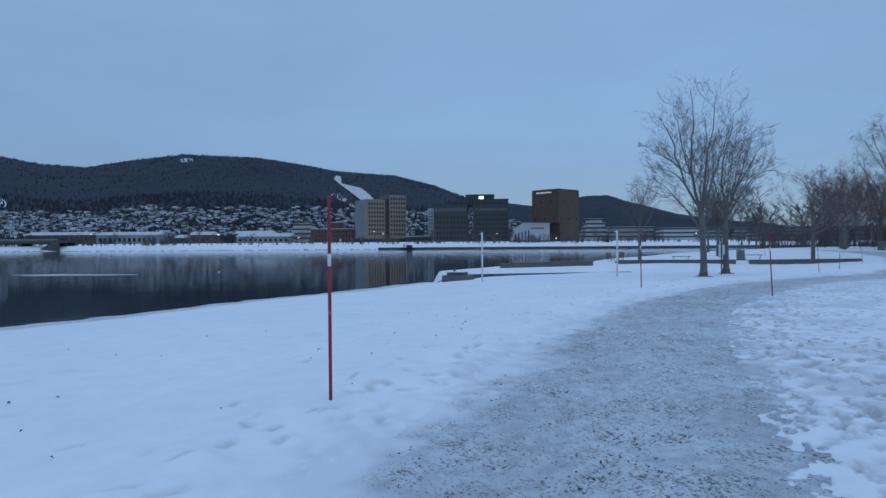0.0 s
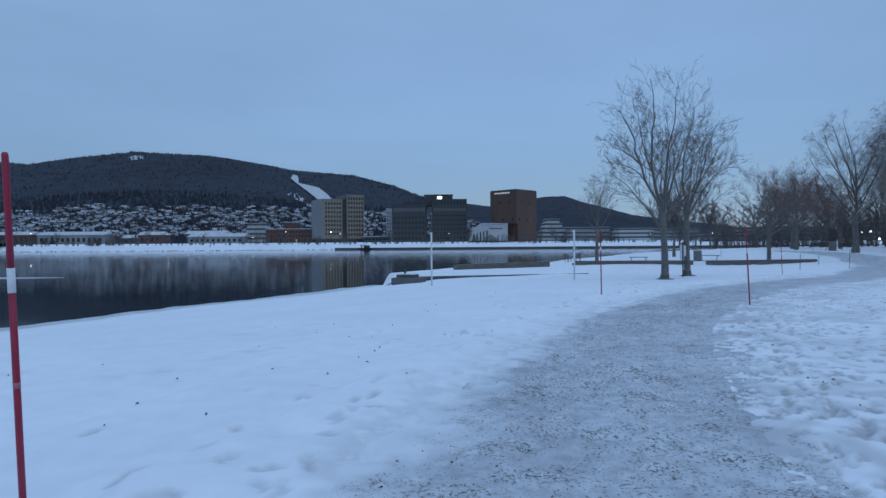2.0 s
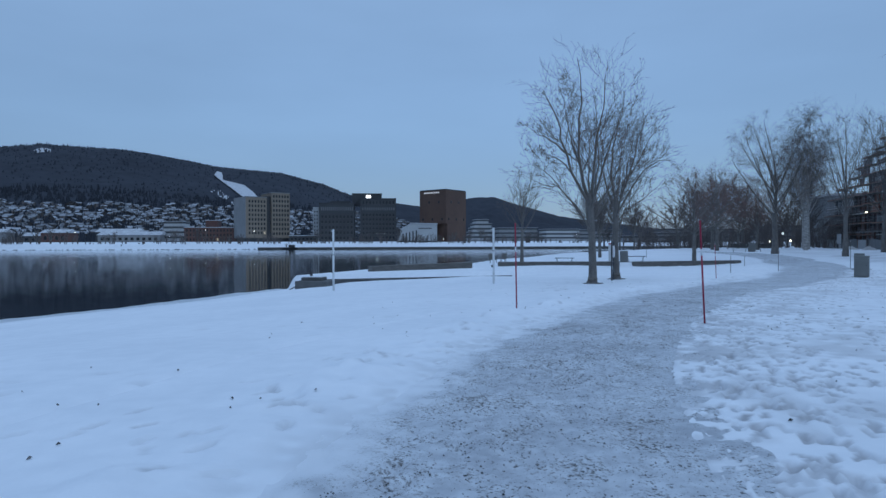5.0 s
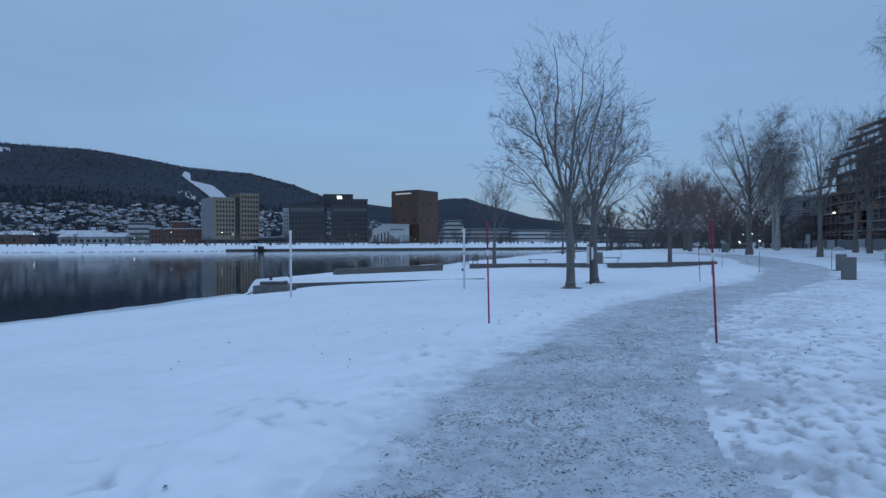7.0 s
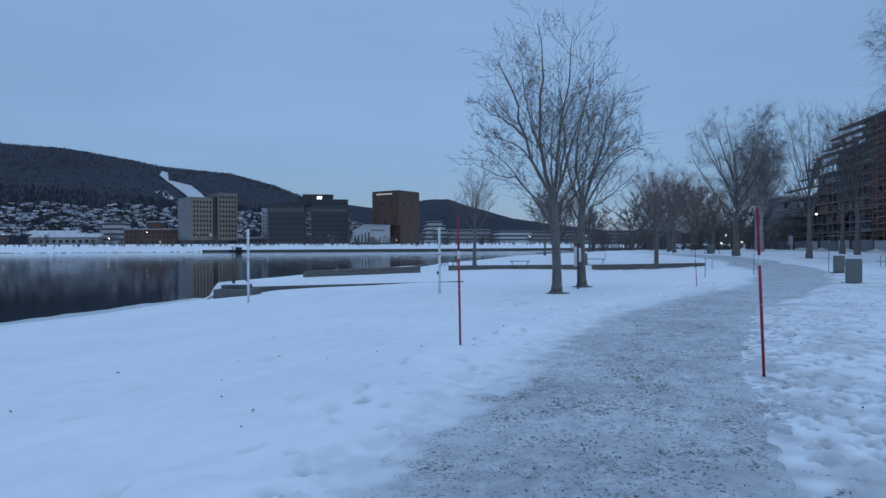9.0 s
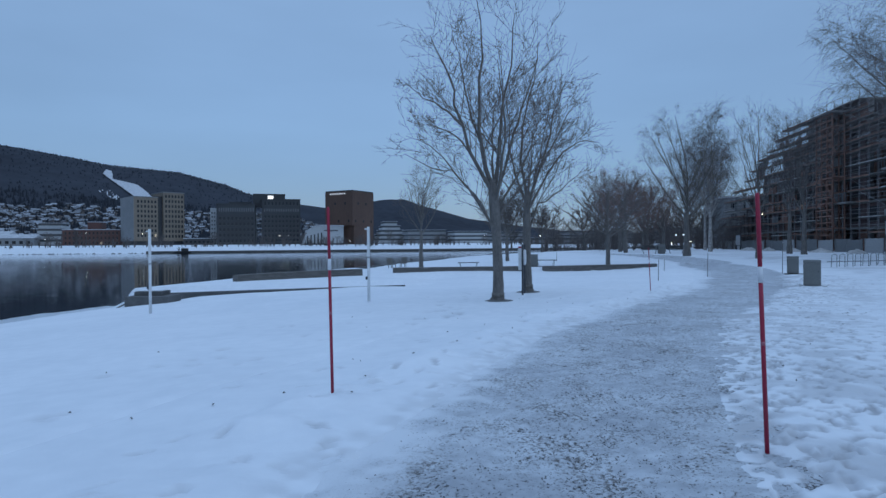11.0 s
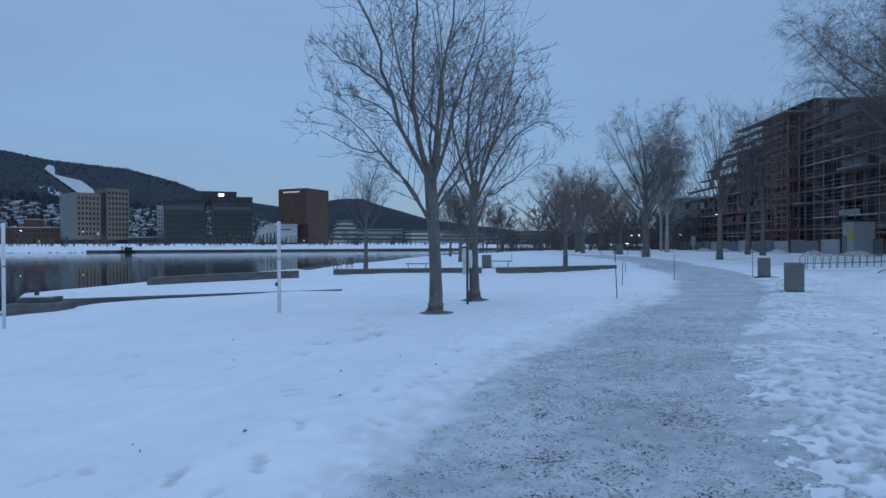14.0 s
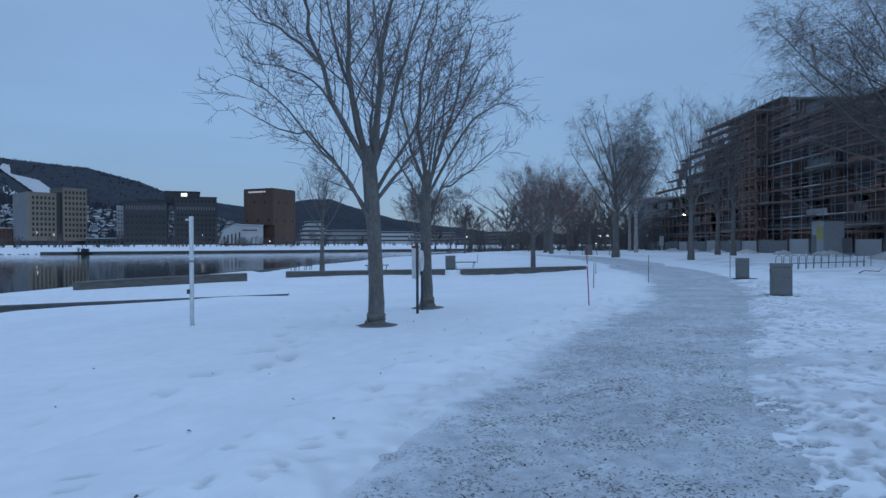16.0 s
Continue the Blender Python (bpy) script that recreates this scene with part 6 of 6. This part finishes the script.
for k in range(1, 5):
    for j in range(2):
        x = (3, 17, 9, 24, 14)[k] + 27 * j
        if x > ENDS[k] - 6:
            continue
        t = thing("balcony", site @ pose(x, 1.0, FLOOR * k), "raw concrete balcony with a pale railing", "balcony", "balconies of the unfinished building")
        part("balcony_slab", box(4.6, 1.9, 0.2, (0, 0.5, -0.25), 0.02), SLAB, t)
        for q in range(10):
            part("baluster", box(0.05, 0.05, 1.05, (-2.2 + 0.488 * q, 1.42, -0.05)), SITE_GREY, t)
        part("handrail", box(4.6, 0.07, 0.07, (0, 1.42, 1.0)), SITE_GREY, t)

# warm work lamps under the second deck
for x, w in ((63.5, 1.6), (58, 2.6), (51.5, 1.4), (18.5, 1.2)):
    t = thing("work_lamp", site @ pose(x, 1.0, 6.25), "lit tube work lamp under the scaffold deck", "lamp", "work lamps")
    part("tube", box(w, 0.09, 0.09, (0, 0, -0.12), 0.02), LAMP, t, "glowing warm tube")
    part("housing", box(w + 0.1, 0.14, 0.06, (0, 0, -0.02), 0.01), STEEL, t)

# hoarding, site cabin and notice board
for j in range(24):
    x = -8 + 3.5 * j
    t = thing("site_fence_panel", site @ pose(x, 4.6 + 0.25 * math.sin(j * 2.1), 0.02, 0, 0, 1.5 * math.sin(j * 1.7)), "solid site hoarding panel on feet" if j % 3 else "white site hoarding panel on feet",
              "fence panel", "site hoarding")
    part("sheet", box(3.42, 0.04, 1.45 + 0.12 * (j % 2), (0, 0, 0.08)), SITE_BOARD if j % 3 == 0 else SITE_GREY, t)
    for sx in (-1.72, 1.72):
        part("post", box(0.06, 0.06, 1.66, (sx, 0, 0)), GALV, t)
    part("foot", box(0.5, 0.7, 0.14, (1.7, 0, -0.06), 0.02), CONCRETE, t)
t = thing("site_cabin", site @ pose(17.0, 5.6, 0), "tall white site cabin with yellow signs", "site cabin")
part("body", box(1.8, 1.9, 3.3, (0, 0, 0), 0.03), SITE_BOARD, t)
part("roof", box(2.0, 2.1, 0.14, (0, 0, 3.3), 0.02), STEEL, t)
for k in range(3):
    part("sign_bar", box(0.9, 0.04, 0.32, (-0.35, 0.97, 1.6 + 0.42 * k)), YELLOW, t)
part("door", box(0.6, 0.05, 1.9, (0.5, 0.96, 0.1), 0.01), SITE_GREY, t)
t = thing("notice_board", site @ pose(60, 6.2, 0), "site notice board on two posts", "notice board")
part("board", box(2.0, 0.08, 1.6, (0, 0, 0.9), 0.01), SITE_BOARD, t)
part("board_frame", box(2.2, 0.06, 1.8, (0, -0.06, 0.8), 0.01), STEEL, t)
for sx in (-0.95, 0.95):
    part("post", box(0.1, 0.1, 2.6, (sx, -0.05, -0.1)), STEEL, t)
for j in range(7):
    x, w = 6 + 7.5 * j, 2.4 + 1.2 * math.sin(j * 2.3)
    V, F = [], []
    for a in range(14):
        for q in range(5):
            r = (1 - q / 4.0) * (1 + 0.2 * float(vnoise(a * 0.9, j * 3.1 + q, 71)))
            V.append((w * r * math.cos(a * 0.4488), 1.1 * r * math.sin(a * 0.4488), -0.05 + 0.75 * (1 - (1 - q / 4.0) ** 1.6) * (0.8 + 0.4 * float(vnoise(a * 0.7, q + j, 72)))))
    F = [(a * 5 + q, ((a + 1) % 14) * 5 + q, ((a + 1) % 14) * 5 + q + 1, a * 5 + q + 1) for a in range(14) for q in range(4)]
    heapob = mesh_object("snow_heap", V, F, SNOW_DIRTY, None, True)
    heapob.matrix_basis = site @ pose(x, 7.6, 0.02)
    tagged(heapob, "ploughed heap of dirty grey snow", "snow heap", "snow heaps by the hoarding")


# ---------------------------------------------------------------- cycle racks
t = thing("cycle_rack", pose(38.4, 43.0, 0.0, 0, 0, 2), "row of galvanised steel cycle hoops in snow", "cycle rack")
for k in range(13):
    z = ground_z(38.4 + 0.65 * k, 43.05 + 0.025 * k)
    x = 0.65 * k
    V, F = tube([(x, 0, z - 0.1), (x, 0, z + 0.62), (x + 0.05, 0.05, z + 0.75), (x + 0.2, 0.3, z + 0.80), (x + 0.25, 0.55, z + 0.74), (x + 0.26, 0.62, z - 0.1)], [0.022] * 6, 8)
    mesh_object("hoop", V, F, GALV, t, True)
V, F = tube([(-0.1, 0.6, 0.25), (8.2, 0.6, 0.25)], [0.03, 0.03], 8)
mesh_object("base_rail", V, F, GALV, t, True)
bx, by = 38.2, 38.6
V, F = tube([(0, 0, 0.03), (0.8, 0.3, 0.12), (1.9, 0.3, 0.06), (2.7, 0.6, 0.2)], [0.03, 0.025, 0.018, 0.008], 6)
branch = mesh_object("fallen_branch", V, F, BARK, None, True)
branch.matrix_basis = pose(bx, by, ground_z(bx, by))
tagged(branch, "fallen bare branch lying on the snow", "branch")


# ---------------------------------------------------------------- beyond the park
t = thing("apartment_block", pose(97, 123, 0, 0, 0, -20), "pale grey apartment house behind birches", "building")
house_block(t, "wall", 0, 6, 0, 12, 0, 11, GREYWALL, 0.4)
window_grid(t, 0.4, 5.6, 1, 10.5, 2, 4, 0.45, 0.5, 0)
for x, y, w, fl in ((160, 372, 34, 2), (204, 380, 40, 3), (256, 372, 40, 3), (310, 384, 50, 3)):
    banded_building(x, y, w, 12, fl, 2.9, 0, "apartment_block", "distant low grey apartment block", GREYWALL, -6)
for x, y, h, m in ((81.9, 120, 2.7, LAMP_COOL), (83.7, 120, 2.8, LAMP_COOL), (93.7, 120, 2.8, LAMP_COOL), (79.5, 118, 1.2, LAMP), (84.6, 119, 1.35, LAMP)):
    street_lamp(x, y, ground_z(x, y), h, m, "lit lamp at the end of the park", "lamps in the park")
